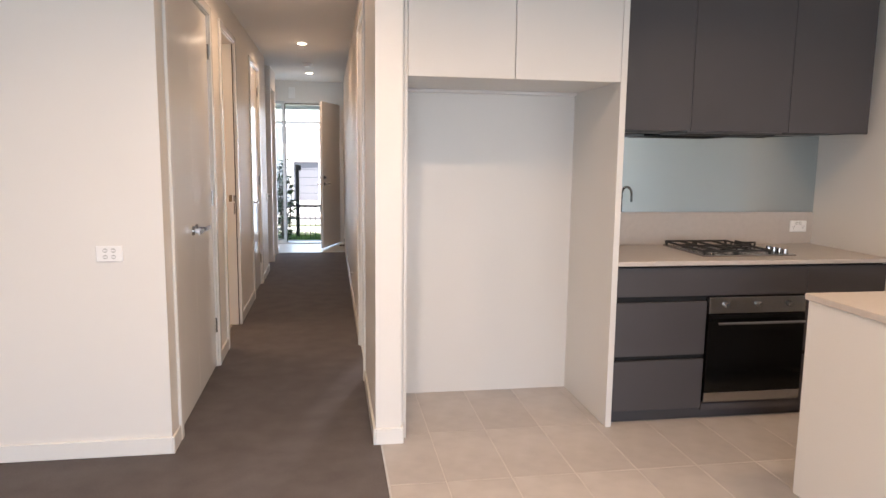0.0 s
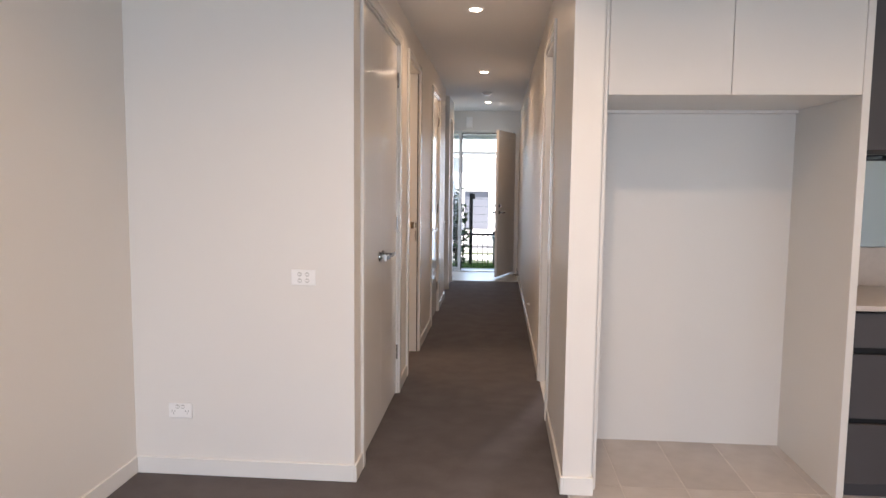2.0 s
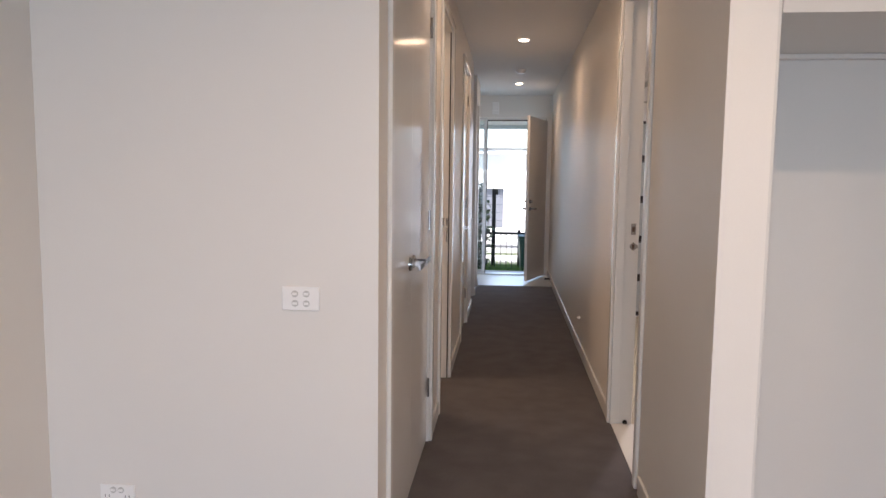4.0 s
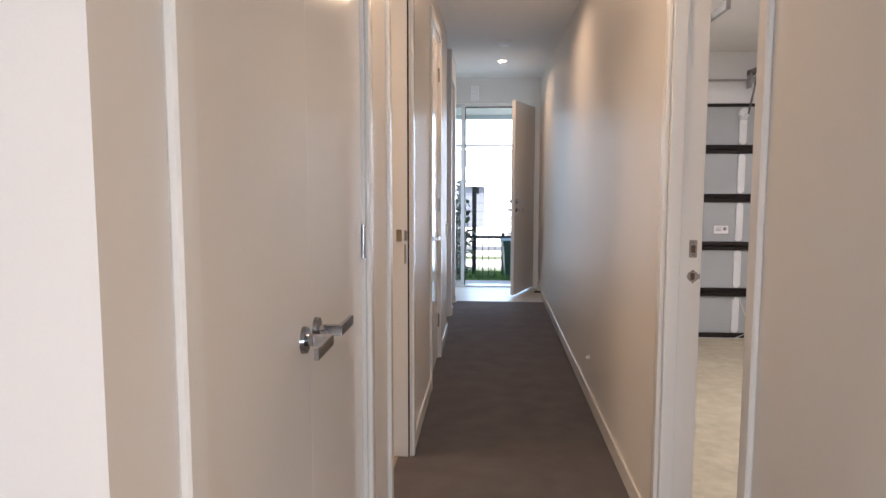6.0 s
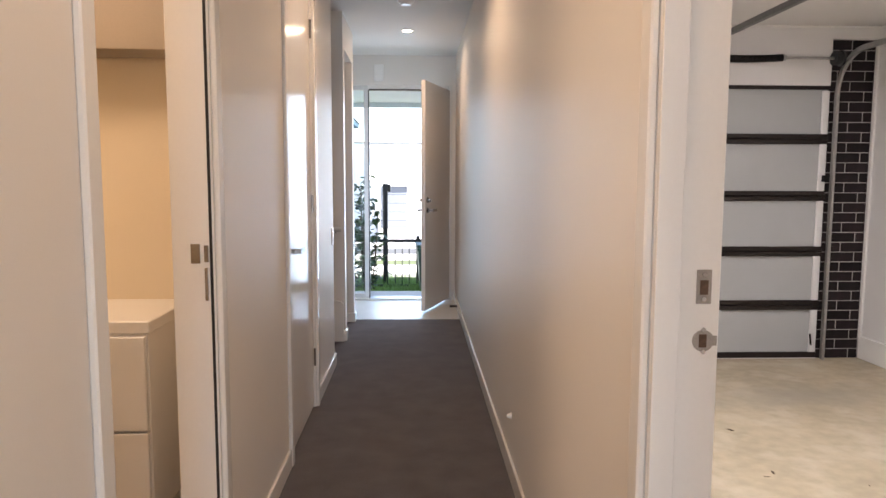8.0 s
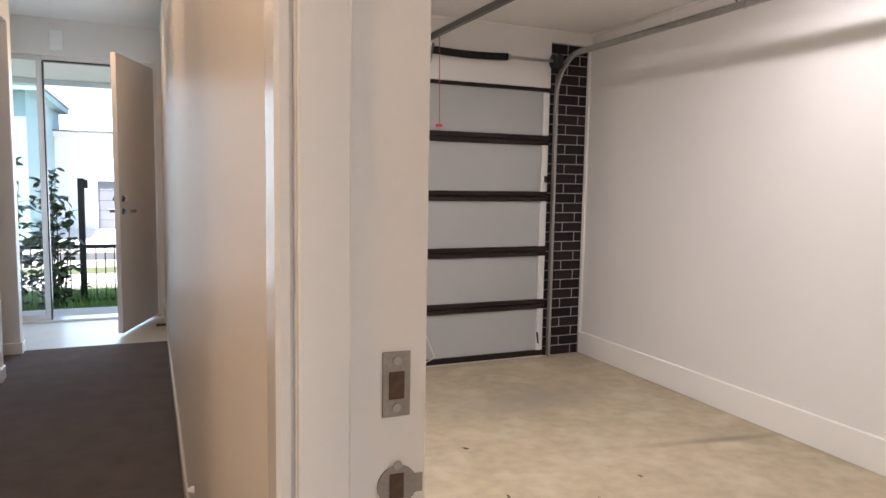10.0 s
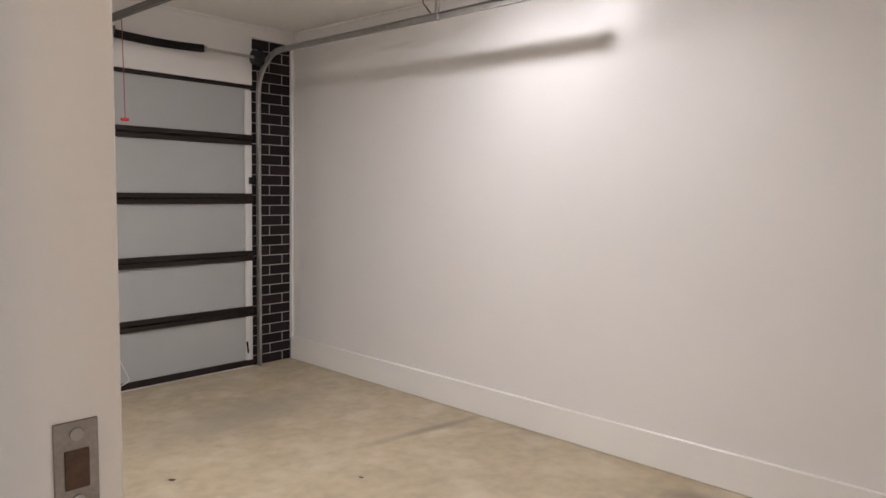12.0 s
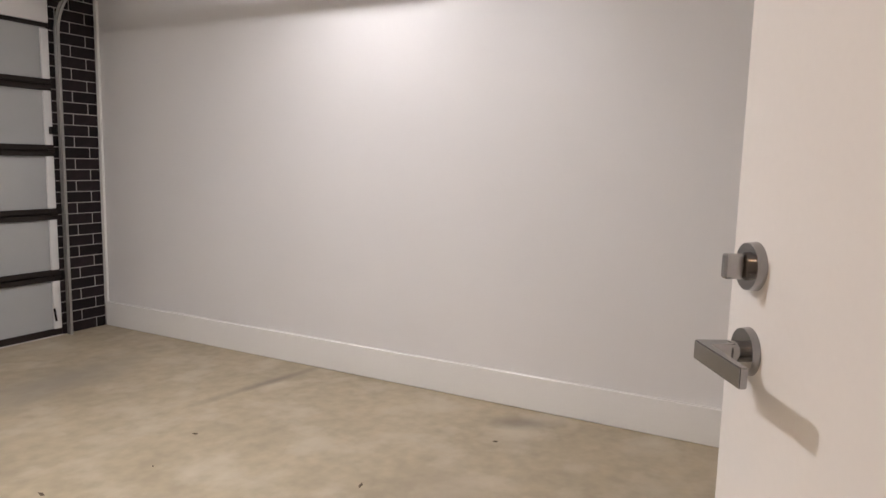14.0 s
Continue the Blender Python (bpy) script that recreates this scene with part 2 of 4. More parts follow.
def sweep(bm, pts, profile, closed=True):
    """A constant profile (u, v) carried along points, with v as near to up as it can be."""
    rings = []
    pts = [Vector(p) for p in pts]
    for i, p in enumerate(pts):
        d = (pts[min(i + 1, len(pts) - 1)] - pts[max(i - 1, 0)]).normalized()
        side = Vector((1, 0, 0)) if abs(d.x) < 0.9 else Vector((0, 1, 0))
        up = side.cross(d).normalized()
        side = d.cross(up).normalized()
        rings.append([bm.verts.new(p + side * u + up * v) for u, v in profile])
    n = len(profile)
    for a, b in zip(rings, rings[1:]):
        for k in range(n if closed else n - 1):
            bm.faces.new((a[k], a[(k + 1) % n], b[(k + 1) % n], b[k]))
    if closed:
        bm.faces.new(rings[0][::-1]), bm.faces.new(rings[-1])


def circle(r, n=8):
    return [(r * math.cos(2 * math.pi * k / n), r * math.sin(2 * math.pi * k / n)) for k in range(n)]


def mesh_of(name, bm, material, smooth=False):
    bmesh.ops.recalc_face_normals(bm, faces=bm.faces)
    me = bpy.data.meshes.new(name)
    bm.to_mesh(me)
    bm.free()
    me.materials.append(material)
    if smooth:
        me.polygons.foreach_set("use_smooth", [True] * len(me.polygons))
        me.set_sharp_from_angle(angle=radians(35))
    return me


def part(name, bm, material, parent, label="", smooth=False):
    """Links a bmesh as one mesh under a thing or a part."""
    ob = new(name, mesh_of(name, bm, material, smooth))
    ob.parent = parent
    return tagged(ob, label)


def boxes(name, rows, material, parent=None, bevel=0.0, label="", seg=1):
    bm = bmesh.new()
    for r in rows:
        box(bm, *r, bevel=bevel, seg=seg)
    ob = new(name, mesh_of(name, bm, material))
    if parent is not None:
        ob.parent = parent
    return tagged(ob, label)


def thing(name, at, label, category, group="", kind=""):
    ob = new(name)
    ob.empty_display_size = 0.05
    ob.matrix_world = Matrix.Translation(at) if not isinstance(at, Matrix) else at
    return tagged(ob, label, category, group, kind)


def structure(name, rows, material, label="", bevel=0.0):
    return tagged(boxes(name, rows, material, bevel=bevel), label, "", "", "structure")


# ---------------------------------------------------------------- setting
XL, XR, WT = -0.335, 0.655, 0.11           # hall wall faces
YF = 11.93                                  # inner face of the front wall
DH = 2.34                                   # door height
GX0, GX1, GY0, GY1 = 0.776, 4.15, 4.76, 10.37


def holed(along, a0, a1, f0, f1, z0, z1, holes):
    """Boxes of a wall along y ('y') or x ('x') with rectangular openings (a, b, sill, head)."""
    rows, at = [], a0

    def put(p, q, lo, hi):
        if q - p > 1e-4 and hi - lo > 1e-4:
            rows.append((f0, p, lo, f1, q, hi) if along == "y" else (p, f0, lo, q, f1, hi))
    for p, q, lo, hi in sorted(holes):
        put(at, p, z0, z1), put(p, q, hi, z1), put(p, q, z0, lo)
        at = q
    put(at, a1, z0, z1)
    return rows


R = 0.02                                    # lining thickness
structure("wall_hall_left", holed("y", 4.045, 9.31, XL - WT, XL, 0, CEIL, [
    (4.14 - R, 5.345 + R, 0, DH + R), (5.82 - R, 6.53 + R, 0, DH + R), (7.64 - R, 8.42 + R, 0, DH + R)]), WALL, "off-white painted hallway wall")
structure("wall_living_end", [(-1.54, 3.935, 0, XL, 4.045, CEIL)], WALL, "off-white painted wall with switches")
structure("wall_hall_right", holed("y", 3.905, YF, XR, 0.776, GFLOOR, 2.75, [(4.957 - R, 5.745 + R, GFLOOR, DH + R)]) +
          [(XR, 4.895, GFLOOR, 0.776, 5.765, -0.012)], WALL, "off-white painted wall between hallway and garage")
structure("wall_living_left", [(-1.54, -3.5, 0, -1.43, 3.935, CEIL)], WALL)
# The opening from x 2.5 is added for the fill lamp.
structure("wall_living_back", holed("x", -1.54, 5.11, -3.62, -3.5, 0, CEIL, [(-1.4, 1.6, 0, 2.35), (2.5, 4.6, 0.0, 2.35)]), WALL)
structure("wall_living_right", [(5.0, -3.5, 0, 5.11, 3.87, CEIL), (3.70, 3.87, 0, 5.11, 3.98, CEIL)], WALL)
structure("wall_kitchen_right", [(3.585, 3.87, 0, 3.70, 4.65, CEIL)], WALL)
structure("wall_kitchen_back", [(0.776, 4.65, GFLOOR, 4.26, GY0, 2.75)], WALL)
structure("wall_stair_far", [(-3.2, 10.05, 0, XL, 10.17, CEIL)], WALL)
structure("wall_stair_near", [(-3.2, 9.20, 0, XL - WT, 9.31, CEIL), (-3.3, 9.25, 0, -3.2, 10.17, CEIL)], WALL)
structure("wall_side_room", [(-0.62, 10.80, 0, XL, 10.92, CEIL), (XL - WT, 10.17, 2.33, XL, 10.80, CEIL), (-1.9, 10.92, 0, -0.62, 11.04, CEIL),
                             (-1.9, 10.17, 0, -1.8, 10.92, CEIL), (-0.74, 11.04, 0, -0.62, YF, CEIL)], WALL)
structure("wall_front", holed("x", -0.74, 0.776, YF, YF + 0.22, -0.3, 3.2, [(-0.60, 0.615, 0, 2.29)]), WALL, "off-white wall round the front door")
structure("wall_powder_room", [(-2.1, 5.55, 0, XL - WT, 5.65, CEIL), (-2.1, 7.2, 0, XL - WT, 7.3, CEIL), (-2.2, 5.55, 0, -2.1, 7.3, CEIL)], TAN)
structure("wall_garage_right", [(GX1, GY0, GFLOOR, 4.26, 10.75, 2.75)], GWALL, "plain off-white painted garage wall")
structure("wall_garage_front", [(GX0, 10.36, GFLOOR, 1.44, 10.6, 2.75), (1.44, 10.335, 2.104, 3.735, 10.6, 2.75), (3.735, 10.335, 2.49, GX1, 10.6, 2.75),
                                (3.735, 10.45, GFLOOR, GX1, 10.6, 2.49)], GWALL, "off-white plasterboard above the garage door")
structure("ceiling", [(-3.3, 3.905, CEIL, XR, 12.2, CEIL + 0.1), (-1.54, -3.62, CEIL, 5.11, 3.905, CEIL + 0.1), (XR, 3.905, CEIL, 4.26, 4.70, CEIL + 0.1)], CEILM, "white plasterboard ceiling")
structure("ceiling_garage", [(GX0, GY0, GCEIL, GX1, 10.36, GCEIL + 0.1)], CEILM, "white plasterboard garage ceiling")
structure("floor", [(-1.54, -3.62, -0.12, 0.68, 3.9, 0.0), (-1.54, 3.9, -0.12, 0.66, 10.9, 0.0), (-3.3, 9.25, -0.12, -1.54, 11.1, 0), (-1.54, 10.9, -0.12, -0.62, 11.1, 0)], CARPET, "dark grey loop pile carpet")
structure("floor_kitchen_bed", [(0.685, -3.62, -0.12, 5.11, 4.66, -0.0018)], GROUT)
structure("floor_entry", [(-0.74, 10.902, -0.12, 0.776, 12.15, 0.002)], ENTRY, "pale grey entry floor tiles")
FALL = 0.003                                # the slab falls to the garage door


def sloped(name, row, material, label, bevel=0.0):
    ob = structure(name, [row], material, label, bevel)
    for v in ob.data.vertices:
        v.co.z += FALL * (GY1 - v.co.y)
    return ob


sloped("floor_garage", (GX0, GY0, GFLOOR - 0.2, GX1, 10.75, GFLOOR), CONC, "bare stained concrete garage slab")
structure("floor_powder_room", [(-2.1, 5.65, -0.02, -0.40, 7.2, 0.003)], TILEB)
structure("door_sill", [(0.66, 4.957, -0.012, 0.80, 5.745, 0.004)], TRIM, bevel=0.002)

# skirting boards
BB = 0.012
SK = 0.085


def skirt(name, rows):
    structure(name, rows, TRIM, "white painted skirting board", bevel=0.003)


skirt("baseboard_hall_left", [(XL, 3.923, 0, XL + BB, 4.08, SK), (XL, 5.41, 0, XL + BB, 5.755, SK), (XL, 6.595, 0, XL + BB, 7.575, SK), (XL, 8.485, 0, XL + BB, 9.322, SK)])
skirt("baseboard_hall_right", [(XR - BB, 3.893, 0, XR, 4.85, SK), (XR - BB, 5.81, 0, XR, YF, SK)])
skirt("baseboard_living", [(-1.43, 3.923, 0, XL, 3.935, SK), (-1.43, -3.5, 0, -1.418, 3.923, SK), (XR, 3.893, 0, 0.797, 3.905, SK)])
skirt("baseboard_pillar", [(0.785, 3.905, 0, 0.797, 3.955, SK)])
skirt("baseboard_stair", [(XL, 10.038, 0, XL + BB, 10.17, SK), (XL - 0.08, 10.038, 0, XL, 10.05, SK), (XL - WT, 10.788, 0, XL + BB, 10.80, SK), (XL, 10.80, 0, XL + BB, 10.92, SK)])
sloped("baseboard_garage", (GX1 - 0.022, GY0, GFLOOR, GX1, 10.36, GFLOOR + 0.200), TRIM, "tall white garage skirting board", 0.005)
sloped("baseboard_garage_back", (GX0 + 0.02, GY0, GFLOOR, GX1 - 0.02, GY0 + 0.018, GFLOOR + 0.200), TRIM, "tall white garage skirting board", 0.003)
skirt("trim_garage_cornice", [(GX0, 10.325, GCEIL - 0.02, GX1, 10.335, GCEIL), (GX1 - 0.012, GY0, GCEIL - 0.02, GX1, 10.325, GCEIL)])
skirt("trim_brick_edge", [(GX1 - 0.022, 10.338, GFLOOR + 0.18, GX1 - 0.001, 10.45, 2.49)])
structure("trim_filler", [(0.7855, 3.967, 0, 0.7995, 4.64, CEIL - 0.002)], CABW)
structure("trim_pillar", [(0.776, 3.905, 0, 0.785, 4.65, CEIL)], WALL)


def lining(name, x0, x1, y0, y1, faces, stop=None):
    """Door lining and architraves of an opening in a wall along y. faces: x of each wall face and the way out of it."""
    rows = [(x0, y0 - R, 0, x1, y0, DH), (x0, y1, 0, x1, y1 + R, DH), (x0, y0 - R, DH, x1, y1 + R, DH + R)]
    if stop:
        rows += [(stop[0], y0, 0, stop[1], y0 + 0.012, DH - 0.012), (stop[0], y1 - 0.012, 0, stop[1], y1, DH - 0.012), (stop[0], y0, DH - 0.012, stop[1], y1, DH)]
    structure(name + "_lining", rows, TRIM, bevel=0.0015)
    a = 0.06
    for k, (x, s) in enumerate(faces):
        p, q = (x, x + 0.016) if s > 0 else (x - 0.016, x)
        structure(name + "_architrave", [(p, y0 - a, 0, q, y0 + 0.006 - 0.012, DH + a), (p, y1 + 0.006, 0, q, y1 + a, DH + a), (p, y0 - 0.006, DH + 0.006, q, y1 + 0.006, DH + a)],
                  TRIM, "white painted door architrave", bevel=0.004)


lining("trim_linen", XL - WT, XL, 4.14, 5.345, [(XL, 1)])
lining("trim_powder", XL - WT - 0.01, XL, 5.82, 6.53, [(XL, 1)])
lining("trim_store", XL - WT, XL, 7.64, 8.42, [(XL, 1)])
lining("trim_garage", XR, 0.776, 4.957, 5.745, [(XR, -1)], stop=(XR, 0.70))


# ---------------------------------------------------------------- doors
def parts_of_lever(d, x, y, z, hand, out=1, reach=0.118):
    """Lever parts straight under a door (handle > rose, lever)."""
    bm = bmesh.new()
    rod(bm, (x, y, z), (x + out * 0.009, y, z), 0.029, 0.0275, 32)
    rod(bm, (x + out * 0.009, y, z), (x + out * 0.024, y, z), 0.0125, seg=20)
    h = part("door_handle", bm, CHROME, d, "satin chrome lever handle on a round rose", smooth=True)
    bm = bmesh.new()
    w, t = 0.0115, 0.0095
    outline = [(0.020, -t), (0.062, -t), (0.062, reach), (0.053, reach), (0.053, t), (0.020, t)]
    lo = [bm.verts.new((x + out * a, y + hand * b, z - w)) for a, b in outline]
    hi = [bm.verts.new((x + out * a, y + hand * b, z + w)) for a, b in outline]
    bm.faces.new(lo), bm.faces.new(hi[::-1])
    for k in range(6):
        bm.faces.new((lo[k], hi[k], hi[(k + 1) % 6], lo[(k + 1) % 6]))
    bmesh.ops.bevel(bm, geom=list(bm.edges), offset=0.0012, segments=2, affect="EDGES")
    part("lever", bm, STEEL, h)
    return h


def deadlock(d, x, y, z, out=1):
    bm = bmesh.new()
    rod(bm, (x, y, z), (x + out * 0.011, y, z), 0.029, 0.0275, 32)
    b = part("deadbolt", bm, CHROME, d, "satin chrome deadbolt with thumb turn", smooth=True)
    bm = bmesh.new()
    rod(bm, (x + out * 0.011, y, z), (x + out * 0.016, y, z), 0.0165, seg=28)
    part("collar", bm, CHROME, b, smooth=True)
    bm = bmesh.new()
    xa, xb = sorted((x + out * 0.016, x + out * 0.038))
    box(bm, xa, y - 0.0065, z - 0.0145, xb, y + 0.0065, z + 0.0145, bevel=0.0022)
    part("thumb_turn", bm, STEEL, b)


GAPD = 0.003
# linen cupboard: two closed leaves
for y0, s, hy, hand in ((4.14 + GAPD, 1, 4.735 - 0.05, -1), (5.345 - GAPD, -1, 4.735 + 0.05, 1)):
    d = thing("door_linen", (XL - 0.012, y0, 0.012), "closed white painted cupboard door with chrome lever", "door", "linen cupboard pair")
    w = 0.5992
    boxes("leaf", [(-0.035, 0 if s > 0 else -w, 0, 0, w if s > 0 else 0, DH - 0.016)], DOORM, d, bevel=0.0007)
    for z in (0.28, 1.15, 2.1):
        bm = bmesh.new()
        rod(bm, (0.006, -s * 0.003, z - 0.05), (0.006, -s * 0.003, z + 0.05), 0.0062, seg=12)
        part("hinge", bm, CHROME, d, smooth=True)
    parts_of_lever(d, 0.0, hy - y0, 1.003, hand)
structure("closet_back", [(-1.1, 4.045, 0, -1.0, 5.55, CEIL)], WALL)

# store door, closed
d = thing("door_store", (XL - 0.012, 8.42 - GAPD, 0.012), "closed glossy white flush door with chrome lever", "door")
boxes("leaf", [(-0.035, -0.774, 0, 0, 0, DH - 0.016)], DOORM, d, bevel=0.0018)
for z in (0.28, 1.15, 2.1):
    bm = bmesh.new()
    rod(bm, (0.006, 0.003, z - 0.05), (0.006, 0.003, z + 0.05), 0.0062, seg=12)
    part("hinge", bm, CHROME, d, smooth=True)
parts_of_lever(d, 0.0, -0.774 + 0.06, 0.958, 1)
structure("store_back", [(-1.1, 7.3, 0, -1.0, 9.20, CEIL)], WALL)

# garage door to the hallway, open into the garage
LEAF_TURN = -58.85
d = thing("door_garage_entry", pose(0.782, 4.961, 0.012, 0, 0, LEAF_TURN), "white painted door standing open into the garage", "door")
boxes("leaf", [(0, 0, 0, 0.036, 0.776, DH - 0.016)], DOORM, d, bevel=0.002)
parts_of_lever(d, 0.0, 0.720, 0.949, -1, out=-1, reach=0.104)
deadlock(d, 0.0, 0.721, 1.050, out=-1)
for z in (0.28, 1.15, 2.1):
    bm = bmesh.new()
    rod(bm, (0.04, -0.004, z - 0.05), (0.04, -0.004, z + 0.05), 0.0062, seg=12)
    part("hinge", bm, CHROME, d, smooth=True)

# strike plates on the garage jamb
sp = thing("strike_plate", (0.746, 5.745, 1.109), "satin steel deadbolt strike plate screwed to the jamb", "strike plate")
boxes("plate", [(-0.0135, -0.0022, -0.0305, 0.0135, 0, 0.0305)], NICKEL, sp, bevel=0.0006)
# The bolt hole is drawn as a slightly raised dark brown block.
boxes("socket", [(-0.0075, -0.0032, -0.014, 0.0075, -0.0022, 0.012)], mat("socket_brown", (0.09, 0.05, 0.03), 0.7, var=0.3, scale=60), sp, bevel=0.0004)
for z in (-0.022, 0.022):
    bm = bmesh.new()
    rod(bm, (0, -0.0022, z), (0, -0.0036, z), 0.0042, seg=12)
    part("screw", bm, CHROME, sp, smooth=True)
sp = thing("latch_plate", (0.748, 5.745, 1.012), "round-ended satin steel latch strike plate", "strike plate")
bm = bmesh.new()
rod(bm, (0, 0, 0), (0, -0.0022, 0), 0.0195, seg=28)
box(bm, 0.004, -0.0017, -0.009, 0.025, -0.0003, 0.009)
part("plate", bm, NICKEL, sp, smooth=True)
boxes("socket", [(-0.008, -0.0032, -0.012, 0.006, -0.0022, 0.012)], bpy.data.materials["socket_brown"], sp, bevel=0.0004)
for z in (-0.02, 0.02):
    bm = bmesh.new()
    rod(bm, (0, -0.0022, z), (0, -0.0036, z), 0.0042, seg=12)
    part("screw", bm, CHROME, sp, smooth=True)

t = thing("door_bumper", (0.738, 5.745, 0.012), "small black rubber bumper low on the door jamb", "door bumper")
bm = bmesh.new()
rod(bm, (0, 0, 0), (0, -0.010, 0), 0.0135, 0.0115, 18)
part("pad", bm, BLACKP, t, smooth=True)
bm = bmesh.new()
rod(bm, (0, -0.010, 0), (0, -0.012, 0), 0.004, 0.003, 10)
part("screw", bm, CHROME, t, smooth=True)

# powder room: cavity slider jamb details
structure("cavity_slot", [(-0.349, 6.5275, 0.0, -0.341, 6.5298, DH)], GAP)
cs = thing("cavity_latch", (-0.36, 6.53, 1.085), "satin chrome latch plate on the sliding door jamb", "latch")
boxes("plate", [(-0.042, -0.004, -0.028, -0.016, 0, 0.028)], CHROME, cs, bevel=0.0008)
boxes("catch", [(-0.004, -0.006, -0.024, 0.008, 0, 0.024)], CHROME, cs, bevel=0.0008)
boxes("pull", [(-0.004, -0.006, -0.135, 0.005, 0, -0.04)], STEEL, cs, bevel=0.001)

# front door: aluminium frame, sidelight, leaf open inward
fw = tagged(new("window_1"), "silver framed glass sidelight beside the front door", "", "", "structure")
FY0, FY1 = YF + 0.03, YF + 0.10
boxes("window_frame", [(-0.60, FY0, 0.02, -0.56, FY1, 2.29), (-0.318, FY0, 0.02, -0.273, FY1, 2.29), (-0.56, FY0, 2.245, -0.318, FY1, 2.29), (-0.56, FY0, 0.02, -0.318, FY1, 0.07)], ALU, fw, bevel=0.003)
pane = boxes("pane", [(-0.56, FY0 + 0.03, 0.07, -0.318, FY0 + 0.036, 2.245)], GLASS, fw)
pane.visible_shadow = False
structure("door_frame_front", [(0.575, FY0 - 0.03, 0.02, 0.615, FY1, 2.29), (-0.273, FY0, 2.255, 0.575, FY1, 2.29)], TRIM, bevel=0.003)
structure("door_frame_bead", [(-0.273, FY0 - 0.006, 0.02, -0.263, FY1 - 0.01, 2.245), (-0.263, FY0 - 0.006, 2.241, 0.575, FY1 - 0.01, 2.255)], BLACKM)
structure("door_sill_front", [(-0.6, FY0 - 0.03, 0.002, 0.615, FY1 + 0.06, 0.022)], ALU, bevel=0.003)
d = thing("front_door", pose(0.595, YF + 0.005, 0.026, 0, 0, 180 - 19.5), "wide white front door standing open inward", "door")
boxes("leaf", [(0, 0, 0, 0.04, 0.815, 2.215)], mat("front_door_paint", (0.72, 0.685, 0.65), 0.3, var=0.02, scale=2), d, bevel=0.002)
parts_of_lever(d, 0.04, 0.75, 0.98, -1, out=1)
deadlock(d, 0.04, 0.75, 1.08, out=1)
parts_of_lever(d, 0.0, 0.75, 0.98, -1, out=-1)
deadlock(d, 0.0, 0.75, 1.08, out=-1)
for z in (0.25, 0.8, 1.25, 2.0):
    bm = bmesh.new()
    rod(bm, (0.046, -0.004, z - 0.05), (0.046, -0.004, z + 0.05), 0.007, seg=12)
    box(bm, 0.036, -0.002, z - 0.05, 0.0425, 0.014, z + 0.05)
    part("hinge", bm, STEEL, d, smooth=True)

# ---------------------------------------------------------------- hall fixtures
for x, y in HALL_LAMPS:
    t = thing("downlight", (x, y, CEIL), "round recessed LED downlight, lit warm", "downlight", "hall downlights")
    bm = bmesh.new()
    rod(bm, (0, 0, 0), (0, 0, -0.006), 0.056, 0.052, 32)
    part("trim_ring", bm, PLASTIC, t, smooth=True)
    bm = bmesh.new()
    rod(bm, (0, 0, -0.006), (0, 0, -0.011), 0.042, 0.036, 32)
    part("lens", bm, LENSW, t, smooth=True)
for x, y in GARAGE_LAMPS:
    t = thing("downlight", (x, y, GCEIL), "round recessed LED downlight, lit white", "downlight", "garage downlights")
    bm = bmesh.new()
    rod(bm, (0, 0, 0), (0, 0, -0.010), 0.066, 0.060, 32)
    part("trim_ring", bm, PLASTIC, t, smooth=True)
    bm = bmesh.new()
    rod(bm, (0, 0, -0.010), (0, 0, -0.022), 0.055, 0.052, 32)
    rod(bm, (0, 0, -0.022), (0, 0, -0.030), 0.052, 0.038, 32)
    part("lens", bm, LENSN, t, smooth=True)
t = thing("smoke_alarm", (0.163, 9.69, CEIL), "round white smoke alarm on the ceiling", "smoke alarm")
bm = bmesh.new()
rod(bm, (0, 0, 0), (0, 0, -0.012), 0.066, 0.066, 32)
part("base", bm, PLASTIC, t, smooth=True)
bm = bmesh.new()
rod(bm, (0, 0, -0.012), (0, 0, -0.03), 0.06, 0.05, 32)
rod(bm, (0, 0, -0.03), (0, 0, -0.042), 0.045, 0.036, 32)
part("cover", bm, PLASTIC, t, smooth=True)
t = thing("door_chime", (-0.155, YF, 2.415), "white slatted door chime box on the wall", "door chime")
boxes("case", [(-0.05, -0.035, -0.085, 0.05, 0, 0.085)], PLASTIC, t, bevel=0.006, seg=2)
for z in (-0.05, 0.0, 0.05):
    boxes("slat", [(-0.046, -0.039, z - 0.018, 0.046, -0.034, z + 0.018)], PLASTIC, t, bevel=0.002)


def switch_plate(name, m, w, h, rockers, sockets, label, category):
    """A wall plate in local x (across), z (up), standing out along -y."""
    t = thing(name, m, label, category)
    boxes("plate", [(-w / 2, -0.008, -h / 2, w / 2, 0, h / 2)], PLASTIC, t, bevel=0.003, seg=2)
    for x, z in rockers:
        bm = bmesh.new()
        rod(bm, (x, -0.008, z), (x, -0.0095, z), 0.0105, seg=20)
        r = part("rocker", bm, ROCKER, t, smooth=True)
        boxes("toggle", [(x - 0.0075, -0.013, z - 0.004, x + 0.0075, -0.0095, z + 0.004)], PLASTIC, r, bevel=0.001)
    for x, z in sockets:
        boxes("pin_slot", [(x - 0.008, -0.0086, z + 0.002, x - 0.0055, -0.0079, z + 0.011)], INK, t)
        boxes("pin_slot", [(x + 0.0055, -0.0086, z + 0.002, x + 0.008, -0.0079, z + 0.011)], INK, t)
        boxes("pin_slot", [(x - 0.00125, -0.0086, z - 0.011, x + 0.00125, -0.0079, z - 0.002)], INK, t)
    return t


